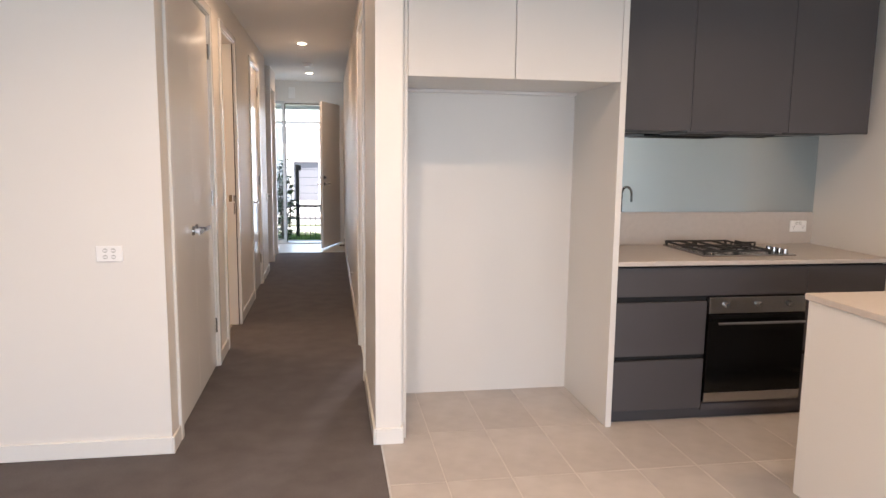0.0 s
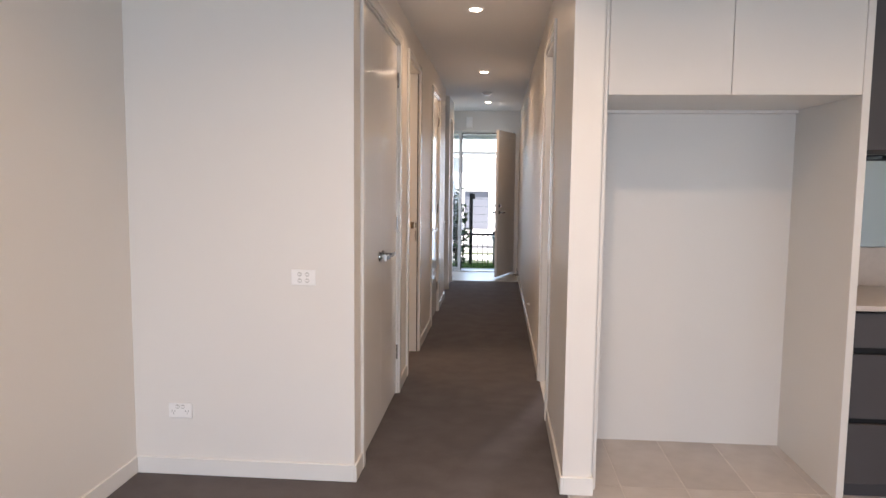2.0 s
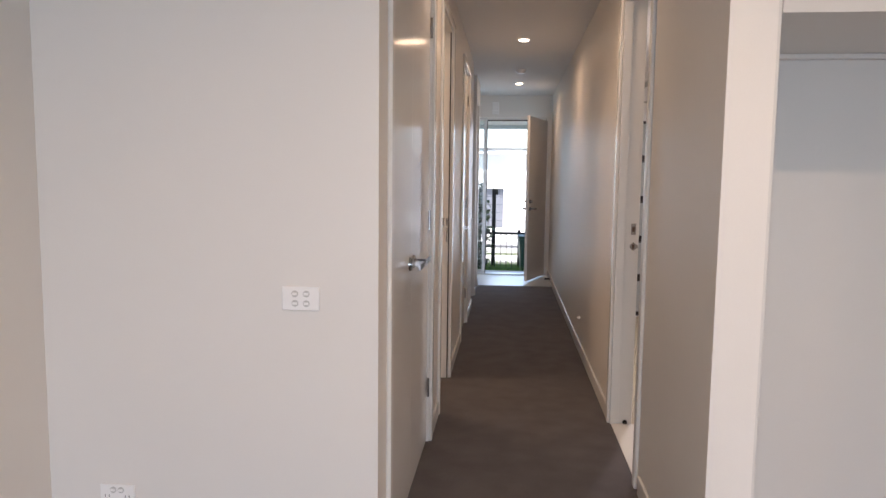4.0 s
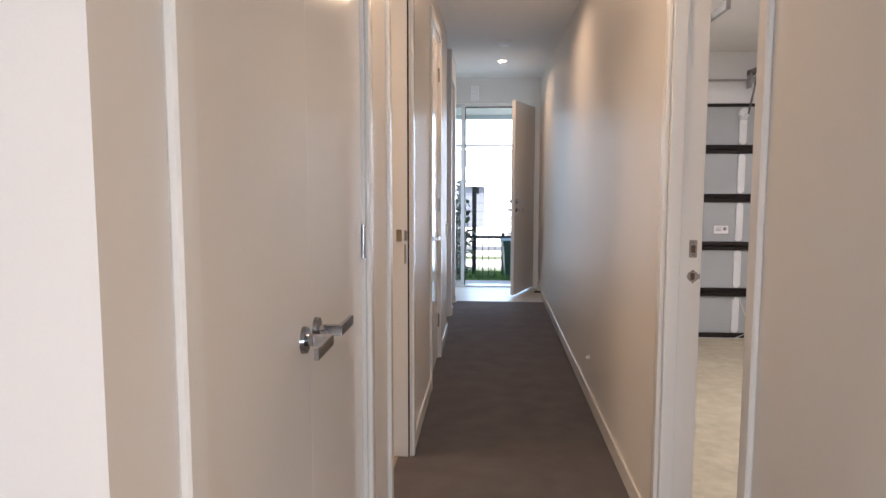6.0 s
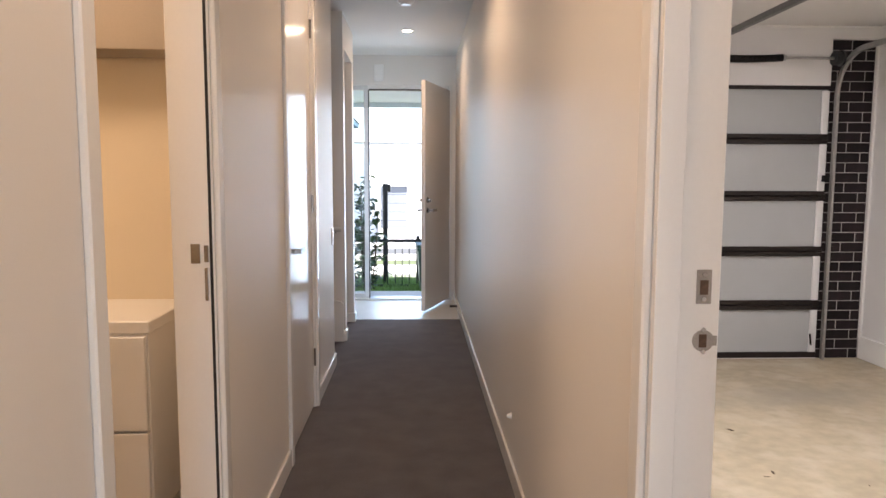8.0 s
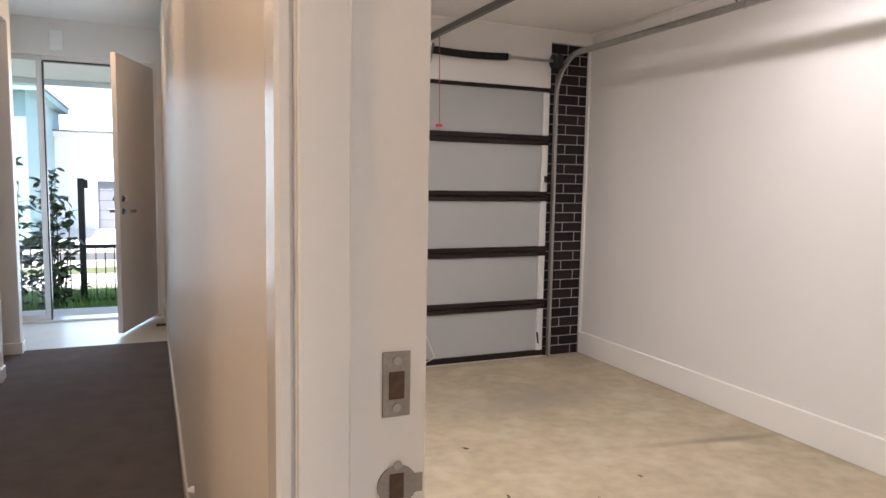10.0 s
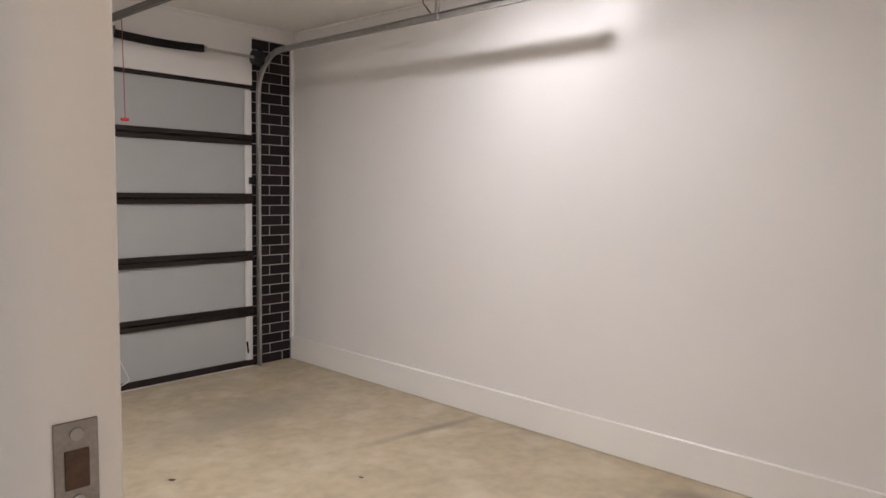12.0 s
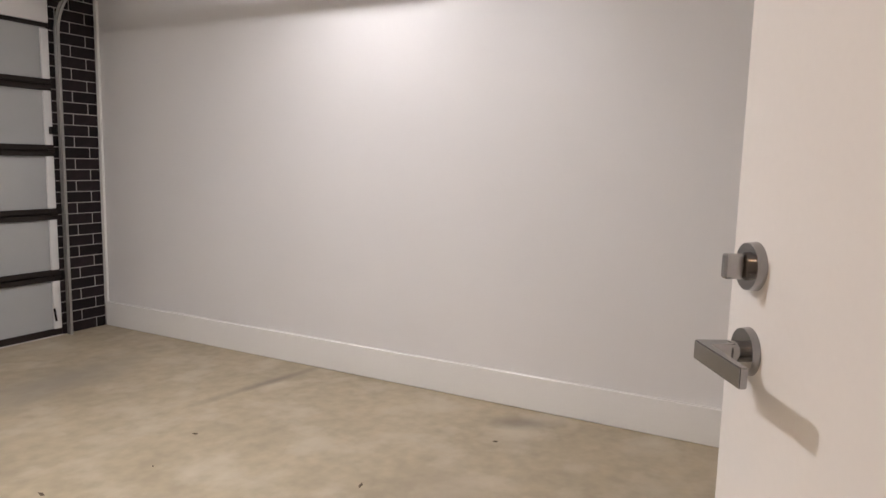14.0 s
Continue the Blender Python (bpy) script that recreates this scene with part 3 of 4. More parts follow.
switch_plate("light_switch", pose(-0.577, 3.935, 0.992), 0.118, 0.074, [(-0.018, 0.015), (0.018, 0.015), (-0.018, -0.015), (0.018, -0.015)], [],
             "white four-rocker light switch plate on the wall", "light switch")
switch_plate("power_outlet", pose(-1.196, 3.935, 0.323), 0.118, 0.074, [(-0.013, 0.02), (0.013, 0.02)], [(-0.034, -0.008), (0.034, -0.008)],
             "white double power outlet low on the wall", "power outlet")
switch_plate("light_switch", pose(XL, 9.235, 0.915, 0, 0, 90), 0.074, 0.118, [(0, 0.02), (0, -0.02)], [], "white light switch plate at the hallway wall end", "light switch")
t = thing("door_stop", (XR, 7.47, 0.27), "small white wall-mounted door stop", "door stop")
bm = bmesh.new()
rod(bm, (0, 0, 0), (-0.012, 0, 0), 0.014, 0.012, 16)
rod(bm, (-0.012, 0, 0), (-0.022, 0, 0), 0.009, 0.008, 16)
part("buffer", bm, PLASTIC, t, smooth=True)
t = thing("floor_door_stop", (0.61, 11.3, 0.0), "small dark door stop by the front door", "door stop")
bm = bmesh.new()
rod(bm, (0.03, 0, 0.05), (-0.04, 0, 0.05), 0.01, 0.012, 14)
rod(bm, (0.033, 0, 0.05), (0.03, 0, 0.05), 0.02, 0.02, 14)
part("buffer", bm, IRON, t, smooth=True)

# stairs up to the side of the hall
st = tagged(new("staircase"), "carpeted stairs with white stringers", "stairs", "", "structure")
rise, going = 0.18, 0.25
for k in range(9):
    x1 = XL - 0.10 - k * going
    boxes("tread", [(x1 - going - 0.03, 9.315, k * rise, x1, 10.02, (k + 1) * rise)], CARPET, st, bevel=0.012)
bm = bmesh.new()
prof = [(XL - 0.012, 0.0), (XL - 0.012, 0.30), (XL - 0.03, 0.325), (XL - 0.14, 0.34)]
for k in range(9):
    prof.append((XL - 0.14 - (k + 0.6) * going, 0.34 + (k + 1) * rise))
prof += [(XL - 0.14 - 8.6 * going, 0), (XL - 0.10, 0.0)]
lo = [bm.verts.new((x, 10.022, z)) for x, z in prof]
hi = [bm.verts.new((x, 10.049, z)) for x, z in prof]
bm.faces.new(lo), bm.faces.new(hi[::-1])
for k in range(len(prof)):
    bm.faces.new((lo[k], lo[(k + 1) % len(prof)], hi[(k + 1) % len(prof)], hi[k]))
part("stringer", bm, TRIM, st)
hr = thing("handrail", (XL - 0.12, 10.05, 0.91), "white round handrail on the stair wall", "handrail")
bm = bmesh.new()
rod(bm, (0.1, -0.055, 0), (-0.02, -0.055, 0.0), 0.021, seg=16)
rod(bm, (-0.02, -0.055, 0.0), (-1.6, -0.055, 1.16), 0.021, seg=16)
part("rail", bm, TRIM, hr, smooth=True)
bm = bmesh.new()
rod(bm, (0.05, 0, -0.03), (0.05, -0.055, -0.02), 0.007, seg=10)
part("bracket", bm, STEEL, hr, smooth=True)

# powder room furniture seen through the doorway
v = thing("vanity_cabinet", (-1.25, 7.2, 0), "pale vanity cabinet against the wall", "vanity")
boxes("body", [(-0.35, -0.42, 0.16, 0.62, 0, 0.80)], CABW, v, bevel=0.003)
boxes("top", [(-0.36, -0.43, 0.80, 0.63, 0, 0.84)], CABW, v, bevel=0.003)
boxes("drawer_front", [(-0.345, -0.438, 0.17, 0.615, -0.42, 0.47), (-0.345, -0.438, 0.48, 0.615, -0.42, 0.79)], CABW, v, bevel=0.002)
v = thing("wall_cabinet", (-1.0, 7.2, 1.74), "grey-brown mirrored wall cabinet", "cabinet")
boxes("body", [(-0.6, -0.18, 0, 0.5, 0, 0.60)], mat("taupe_laminate", (0.30, 0.25, 0.20), 0.4, var=0.03), v, bevel=0.003)

# ---------------------------------------------------------------- kitchen
KY = 3.985
t = thing("fridge_cabinet", (0.80, 3.965, 0), "tall white fridge surround with two overhead doors", "cabinet")
boxes("side_panel", [(0.0, 0, 0, 0.016, 0.68, CEIL)], CABW, t, bevel=0.001)
boxes("side_panel", [(1.112, 0, 0, 1.145, 0.68, CEIL)], CABW, t, bevel=0.001)
boxes("body", [(0.016, 0.02, 1.847, 1.112, 0.68, CEIL - 0.003)], CABW, t)
boxes("door", [(0.018, 0.0, 1.845, 0.553, 0.018, CEIL - 0.004)], CABW, t, bevel=0.001)
boxes("door", [(0.556, 0.0, 1.845, 1.110, 0.018, CEIL - 0.004)], CABW, t, bevel=0.001)
boxes("back_panel", [(0.016, 0.672, 0.0, 1.112, 0.682, 1.827)], CABW, t)
boxes("rail", [(0.016, 0.64, 1.828, 1.112, 0.672, 1.8465)], CABW, t, bevel=0.002)


def pulled(d, z0, z1, x0, x1, name="drawer"):
    """A handleless front with a dark finger channel above it."""
    f = boxes(name, [(x0 + 0.0007, 0, z0, x1 - 0.0007, 0.018, z1)], CABD, d, bevel=0.0012)
    return f


KX = [1.945, 2.482, 3.085, 3.585]
for k, (x0, x1) in enumerate(zip(KX, KX[1:])):
    c = thing("base_cabinet", (x0, KY, 0), "charcoal handleless base cabinet" + ("", " with built-in oven", "")[k], "cabinet", "base cabinets")
    w = x1 - x0
    boxes("body", [(0, 0.055, 0.02, w, 0.66, 0.10), (0, 0.035, 0.10, w, 0.66, 0.885)] if k != 1 else
          [(0, 0.055, 0.02, w, 0.66, 0.10), (0, 0.035, 0.10, 0.012, 0.66, 0.885), (w - 0.012, 0.035, 0.10, w, 0.66, 0.885), (0.012, 0.035, 0.695, w - 0.012, 0.66, 0.885), (0.012, 0.5, 0.1, w - 0.012, 0.66, 0.695)], GAP, c)
    boxes("kickboard", [(0, 0.045, 0.0, w, 0.055, 0.11)], CABD, c)
    if k != 1:                              # the first one runs on above the oven
        pulled(c, 0.717, 0.876, 0, w if k else KX[2] - KX[0], "top_front")
    if k != 1:
        pulled(c, 0.386, 0.684, 0, w)
        pulled(c, 0.075, 0.358, 0, w)
    else:
        boxes("plinth_front", [(0.0015, 0, 0.06, w - 0.0015, 0.018, 0.100)], CABD, c)
ov = thing("oven", (2.49, KY, 0.108), "built-in stainless steel oven with black glass door", "oven")
boxes("body", [(0.01, 0.02, 0.004, 0.58, 0.48, 0.585)], GAP, ov)
boxes("control_panel", [(0, -0.012, 0.508, 0.588, 0.02, 0.600)], STEEL, ov, bevel=0.002)
boxes("door", [(0, -0.016, 0.060, 0.588, 0.02, 0.504)], BLACKGL, ov, bevel=0.003)
boxes("trim", [(0, -0.014, 0.002, 0.588, 0.02, 0.057)], STEEL, ov, bevel=0.002)
for x in (0.104, 0.299, 0.490):
    bm = bmesh.new()
    rod(bm, (x, -0.012, 0.557), (x, -0.034, 0.557), 0.017, 0.0145, 24)
    kn = part("knob", bm, CHROME, ov, smooth=True)
    boxes("pointer", [(x - 0.002, -0.036, 0.557, x + 0.002, -0.033, 0.571)], STEEL, kn)
bm = bmesh.new()
rod(bm, (0.03, -0.055, 0.462), (0.558, -0.055, 0.462), 0.009, seg=16)
for x in (0.05, 0.538):
    rod(bm, (x, -0.016, 0.462), (x, -0.055, 0.462), 0.007, seg=12)
part("handle", bm, CHROME, ov, smooth=True)
t = tagged(boxes("benchtop", [(1.946, 3.965, 0.888, 3.583, 4.648, 0.914)], STONE, bevel=0.003), "warm grey stone kitchen benchtop", "benchtop")
t = tagged(boxes("upstand", [(1.946, 4.634, 0.914, 3.583, 4.649, 1.121)], STONE, bevel=0.001), "warm grey stone splashback upstand", "splashback")
t = tagged(boxes("mirror_splashback", [(1.946, 4.636, 1.123, 3.583, 4.649, 1.615)], MIRROR, bevel=0.001), "grey tinted mirror splashback above the bench", "splashback")
OHX = [1.946, 2.410, 3.006, 3.515]
for k, (x0, x1) in enumerate(zip(OHX, OHX[1:])):
    c = thing("overhead_cabinet", (x0, 4.145, 1.618), "charcoal handleless overhead cupboard", "cabinet", "overhead cupboards")
    boxes("body", [(0, 0.02, 0, x1 - x0, 0.50, CEIL - 1.621)], CABD, c)
    boxes("door", [(0.0015, 0, -0.004, x1 - x0 - 0.0015, 0.018, CEIL - 1.622)], CABD, c, bevel=0.001)
rh = thing("rangehood", (2.715, 4.40, 1.618), "slim undermount steel rangehood", "rangehood")
boxes("body", [(-0.295, -0.20, -0.016, 0.295, 0.13, 0)], RAILST, rh, bevel=0.003)
for k in (-1, 1):
    boxes("filter", [(k * 0.145 - 0.13, -0.16, -0.02, k * 0.145 + 0.13, 0.09, -0.016)], IRON, rh, bevel=0.001)
ct = thing("gas_cooktop", (2.80, 4.345, 0.914), "stainless gas cooktop with black trivets", "cooktop")
boxes("tray", [(-0.29, -0.245, 0, 0.29, 0.245, 0.010)], STEEL, ct, bevel=0.004, seg=2)
BURN = [(-0.17, -0.12, 0.044), (-0.17, 0.12, 0.055), (0.03, 0.0, 0.075), (0.19, 0.13, 0.044)]
for x, y, r in BURN:
    bm = bmesh.new()
    rod(bm, (x, y, 0.010), (x, y, 0.020), r, r * 0.92, 24)
    b = part("burner", bm, CHROME, ct, smooth=True)
    bm = bmesh.new()
    rod(bm, (x, y, 0.020), (x, y, 0.028), r * 0.62, r * 0.55, 24)
    part("cap", bm, IRON, b, smooth=True)
for x0, x1 in ((-0.28, -0.085), (-0.08, 0.135)):
    xm = (x0 + x1) / 2
    tv = boxes("trivet", [(x0, -0.006, 0.026, x1, 0.006, 0.036)], IRON, ct, bevel=0.002)
    for y in (-0.23, 0.23):
        boxes("bar", [(x0, y - 0.006, 0.026, x1, y + 0.006, 0.036)], IRON, tv, bevel=0.002)
    for x in (x0, xm, x1):
        boxes("bar", [(x - 0.005, -0.224, 0.025, x + 0.005, 0.224, 0.035)], IRON, tv, bevel=0.002)
    for x in (x0 + 0.006, x1 - 0.006):
        for y in (-0.225, 0.225):
            boxes("foot", [(x - 0.006, y - 0.006, 0.009, x + 0.006, y + 0.006, 0.026)], IRON, tv)
tv = boxes("trivet", [(0.105, 0.124, 0.026, 0.275, 0.136, 0.036)], IRON, ct, bevel=0.002)
boxes("bar", [(0.184, 0.045, 0.025, 0.196, 0.215, 0.035)], IRON, tv, bevel=0.002)
for x, y in ((0.109, 0.13), (0.271, 0.13), (0.19, 0.049), (0.19, 0.211)):
    boxes("foot", [(x - 0.004, y - 0.004, 0.009, x + 0.004, y + 0.004, 0.026)], IRON, tv)
for y in (-0.2, -0.15, -0.10, -0.05):
    bm = bmesh.new()
    rod(bm, (0.245, y, 0.010), (0.245, y, 0.034), 0.017, 0.015, 20)
    part("knob", bm, CHROME, ct, smooth=True)
switch_plate("power_outlet", pose(3.478, 4.634, 1.03), 0.118, 0.074, [(-0.013, 0.02), (0.013, 0.02)], [(-0.034, -0.008), (0.034, -0.008)],
             "white double power outlet on the stone upstand", "power outlet")

# island bench
isl = thing("island_bench", (2.44, 3.16, 0), "white island bench with stone top", "kitchen island")
boxes("end_panel", [(0.012, -0.85, 0, 0.045, -0.012, 0.872)], CABW, isl, bevel=0.002)
boxes("body", [(0.045, -0.84, 0.0, 2.0, -0.03, 0.872)], CABW, isl)
boxes("benchtop", [(0.0, -0.88, 0.872, 2.05, 0.0, 0.900)], STONE, isl, bevel=0.003)
tp = thing("kitchen_tap", (3.13, 2.62, 0.90), "chrome gooseneck tap on the island bench", "tap")
bm = bmesh.new()
arc = [(0, 0, 0.0), (0, 0, 0.22)] + [(0.05 - 0.05 * math.cos(a), 0, 0.22 + 0.07 * math.sin(a)) for a in [math.pi * k / 12 for k in range(1, 13)]] + [(0.10, 0, 0.15)]
for a, b in zip(arc, arc[1:]):
    rod(bm, a, b, 0.011, seg=14)
part("spout", bm, CHROME, tp, smooth=True)
bm = bmesh.new()
rod(bm, (0, 0, 0), (0, 0, 0.05), 0.024, 0.022, 20)
part("base", bm, CHROME, tp, smooth=True)
bm = bmesh.new()
rod(bm, (0, -0.02, 0.05), (0, -0.09, 0.075), 0.006, seg=10)
part("handle", bm, CHROME, tp, smooth=True)

# glazed sliding door behind the start
sd = tagged(new("window_2"), "wide aluminium glazed sliding door", "", "", "structure")
boxes("window_frame", [(-1.4, -3.60, 0, -1.35, -3.52, 2.35), (1.55, -3.60, 0, 1.6, -3.52, 2.35), (0.075, -3.60, 0.04, 0.125, -3.52, 2.30), (-1.35, -3.60, 2.30, 1.55, -3.52, 2.35), (-1.35, -3.6, 0, 1.55, -3.52, 0.04)], ALU, sd)
# Unseen frame, added round the fill lamp that brightens the right wall.
sd = tagged(new("window_3_added"), "added unseen glazed door frame round the fill light", "", "", "structure")
boxes("window_frame", [(2.5, -3.60, 0, 2.55, -3.52, 2.35), (4.55, -3.60, 0, 4.6, -3.52, 2.35), (3.525, -3.60, 0.04, 3.575, -3.52, 2.30), (2.55, -3.60, 2.30, 4.55, -3.52, 2.35), (2.55, -3.6, 0, 4.55, -3.52, 0.04)], ALU, sd)

# ---------------------------------------------------------------- garage
gd = thing("garage_door", (1.44, 10.37, GFLOOR), "closed sectional garage door, grey panels with brown ribs", "garage door")
RIBZ = [2.104, 1.658, 1.173, 0.694, 0.222, -0.242]
GDW = 2.31
for k, (zt, zb) in enumerate(zip(RIBZ, RIBZ[1:])):
    lo, hi = zb - GFLOOR, zt - GFLOOR
    boxes("panel", [(0, 0.012, lo + 0.001, GDW, 0.045, hi - 0.001)], GPANEL, gd)
    for x0, x1 in ((0.0, 0.062), (1.063, 1.131), (GDW - 0.062, GDW)):
        bm = bmesh.new()
        if x0 == 1.063:
            h2 = (x1 - x0) / 2
            outline = [(math.cos(a), math.sin(a)) for a in [math.pi * j / 10 for j in range(11)]]
            ring = [(x0 + h2 + h2 * c, hi - 0.046 - h2 + h2 * q) for c, q in outline] + [(x0 + h2 - h2 * c, lo + 0.046 + h2 - h2 * q) for c, q in outline]
            front = [bm.verts.new((x, -0.010, z)) for x, z in ring]
            back = [bm.verts.new((x, 0.012, z)) for x, z in ring]
            bm.faces.new(front), bm.faces.new(back[::-1])
            for j in range(len(ring)):
                bm.faces.new((front[j], back[j], back[(j + 1) % len(ring)], front[(j + 1) % len(ring)]))
            bmesh.ops.bevel(bm, geom=[e for e in bm.edges if all(v.co.y < 0 for v in e.verts)], offset=0.004, segments=2, affect="EDGES")
        else:
            box(bm, x0, -0.010, lo + 0.040, x1, 0.012, hi - 0.040, bevel=0.008, seg=2)
        part("stile", bm, STILE, gd)
for k, z in enumerate(RIBZ):
    h = z - GFLOOR
    if k == 0:
        rows = [(0, -0.012, h - 0.03, GDW, 0.012, h + 0.02)]
    elif k == 5:
        rows = [(0, -0.012, h - 0.006, GDW, 0.012, h + 0.045)]
    else:
        rows = [(0, -0.016, h - 0.042, GDW, 0.012, h - 0.004), (0, -0.016, h + 0.004, GDW, 0.012, h + 0.042), (0, -0.006, h - 0.004, GDW, 0.012, h + 0.004)]
    boxes("rib", rows, GRIB, gd, bevel=0.004)
    if 0 < k < 5:
        for x in (0.03, 1.094, GDW - 0.03):
            bm = bmesh.new()
            rod(bm, (x - 0.028, -0.020, h), (x + 0.028, -0.020, h), 0.009, seg=10)
            part("hinge", bm, GRIB, gd, smooth=True)
boxes("seal", [(0, 0.0, 0.0, GDW, 0.04, 0.010)], BLACKP, gd)
boxes("weather_strip", [(0, -0.022, 0.0, GDW, -0.014, 0.007)], CORD, gd, bevel=0.001)
boxes("lock_block", [(GDW - 0.035, -0.045, 1.295 - GFLOOR, GDW + 0.01, -0.010, 1.345 - GFLOOR + 0.005)], BLACKP, gd, bevel=0.003)
bm = bmesh.new()
rod(bm, (GDW - 0.05, -0.018, 0.12), (GDW - 0.07, -0.03, 0.22), 0.008, seg=10)
part("roller_bracket", bm, BLACKP, gd, smooth=True)
bm = bmesh.new()
rod(bm, (1.09, -0.055, 2.262), (1.09, -0.010, 2.262), 0.046, 0.050, 24)
box(bm, 1.055, -0.045, 2.20, 1.128, -0.010, 2.27, bevel=0.010, seg=2)
rod(bm, (1.105, -0.050, 2.235), (1.105, -0.078, 2.235), 0.016, seg=14)
rod(bm, (1.085, -0.068, 2.235), (1.13, -0.068, 2.235), 0.006, seg=10)
part("arm_bracket", bm, STILE, gd, "bright galvanised opener arm bracket")
bm = bmesh.new()
rod(bm, (1.115, -0.068, 2.24), (1.135, -0.20, 2.60), 0.009, seg=10)
part("opener_arm", bm, RAILST, gd, smooth=True)
t = thing("sign_label", (2.36, 10.354, 0.858), "small white printed safety label on the garage door", "label")
boxes("sheet", [(-0.07, -0.001, -0.04, 0.07, 0, 0.04)], PAPER, t)
bm = bmesh.new()
rod(bm, (0.035, -0.0012, 0.008), (0.035, -0.002, 0.008), 0.018, seg=20)
part("symbol", bm, INK, t)
for k in range(3):
    boxes("print_bar", [(-0.055, -0.002, 0.016 - k * 0.014, 0.005, -0.0011, 0.021 - k * 0.014)], INK, t)

# torsion spring and shaft
sp = thing("torsion_spring", (2.6, 10.255, 2.315), "black torsion spring on a steel shaft above the door", "spring")
bm = bmesh.new()
rod(bm, (-1.1, 0, 0), (1.14, 0, 0), 0.012, seg=14)
part("shaft", bm, GALV, sp, smooth=True)
bm = bmesh.new()
TURNS = 66
pts = []
for k in range(TURNS * 10 + 1):
    a = 2 * math.pi * k / 10
    u = k / (TURNS * 10)
    sag = -0.012 * math.sin(math.pi * u)
    pts.append(Vector((-0.005 + 0.67 * u, 0.026 * math.cos(a), 0.026 * math.sin(a) + sag)))
sweep(bm, pts, circle(0.0052, 5))
part("coil", bm, BLACKP, sp, smooth=True)
boxes("bearing_plate", [(-0.062, -0.03, -0.075, -0.047, 0.08, 0.075)], GALV, sp, bevel=0.004)
boxes("bearing_plate", [(-0.047, -0.02, -0.03, 0.0, 0.03, 0.03)], GALV, sp, bevel=0.008, seg=2)
bm = bmesh.new()
rod(bm, (0.665, 0, 0), (0.692, 0, 0), 0.03, 0.022, 20)
part("winding_cone", bm, GALV, sp, smooth=True)
bm = bmesh.new()
rod(bm, (1.10, 0, 0), (1.15, 0, 0), 0.058, 0.05, 24)
rod(bm, (1.15, 0, 0), (1.17, 0, 0), 0.066, 0.066, 24)
part("cable_drum", bm, IRON, sp, smooth=True)


def track(name, x, side):
    """A rolled steel C channel: up the jamb, round the bend and back under the ceiling."""
    t = thing(name, (x, 0, 0), "galvanised steel garage door track", "door track", "door tracks")
    zt, yv, rad = 2.355, 10.305, 0.33
    pts = [(0, yv, GFLOOR), (0, yv, zt - rad - 0.4), (0, yv, zt - rad)]
    pts += [(0, yv - rad + rad * math.cos(a), zt - rad + rad * math.sin(a)) for a in [math.pi / 2 * k / 10 for k in range(1, 11)]]
    pts += [(0, 9.0, zt), (0, 8.2, zt + 0.003), (0, 7.5, zt + 0.006)]
    s = side
    prof = [(s * 0.0, -0.022), (s * 0.020, -0.022), (s * 0.020, -0.018), (s * 0.003, -0.018), (s * 0.003, 0.018), (s * 0.020, 0.018), (s * 0.020, 0.022), (s * 0.0, 0.022)]
    bm = bmesh.new()
    sweep(bm, pts, prof)
    part("channel", bm, GALV, t)
    boxes("vertical_angle", [(s * -0.03, yv + 0.03, GFLOOR, s * -0.004, yv + 0.036, 2.0)], GALV, t)
    bm = bmesh.new()
    box(bm, -0.012, 8.29, zt - 0.02, 0.012, 8.315, GCEIL)
    part("strap", bm, GALV, t)
    bm = bmesh.new()
    cab = [(0.0, 8.28, zt), (-0.05 * s, 8.41, zt + 0.05), (-0.06 * s, 8.49, zt + 0.13), (-0.03 * s, 8.45, GCEIL)]
    sweep(bm, cab, circle(0.004, 6))
    part("cable_loop", bm, BLACKP, t)
    boxes("end_stop", [(-0.014, 7.48, zt - 0.025, 0.014, 7.50, zt + 0.035)], GALV, t, bevel=0.002)
    return t


track("door_track", 3.787, -1)
track("door_track", 1.40, 1)
t = thing("opener_rail", (2.56, 0, 0), "steel garage opener rail under the ceiling", "opener rail")
boxes("rail", [(-0.02, 7.3, 2.375, 0.02, 10.26, 2.415)], RAILST, t, bevel=0.003)
boxes("header_bracket", [(-0.025, 10.24, 2.365, 0.025, 10.334, 2.415)], RAILST, t, bevel=0.003)
boxes("hanger", [(-0.025, 7.35, 2.40, -0.02, 7.38, GCEIL), (0.02, 7.35, 2.40, 0.025, 7.38, GCEIL)], GALV, t)
t = thing("release_cord", (2.63, 10.18, 2.395), "red emergency release cord and handle", "cord")
bm = bmesh.new()
rod(bm, (-0.07, 0, 0.02), (0, 0, 0.0), 0.004, seg=8)
rod(bm, (0, 0, 0.0), (0.01, 0, -0.66), 0.003, seg=8)
part("cord", bm, mat("red_cord", (0.35, 0.10, 0.10), 0.7, var=0.1), t, smooth=True)
bm = bmesh.new()
box(bm, -0.02, -0.01, -0.682, 0.035, 0.01, -0.66, bevel=0.006, seg=2)
part("grip", bm, RED, t)
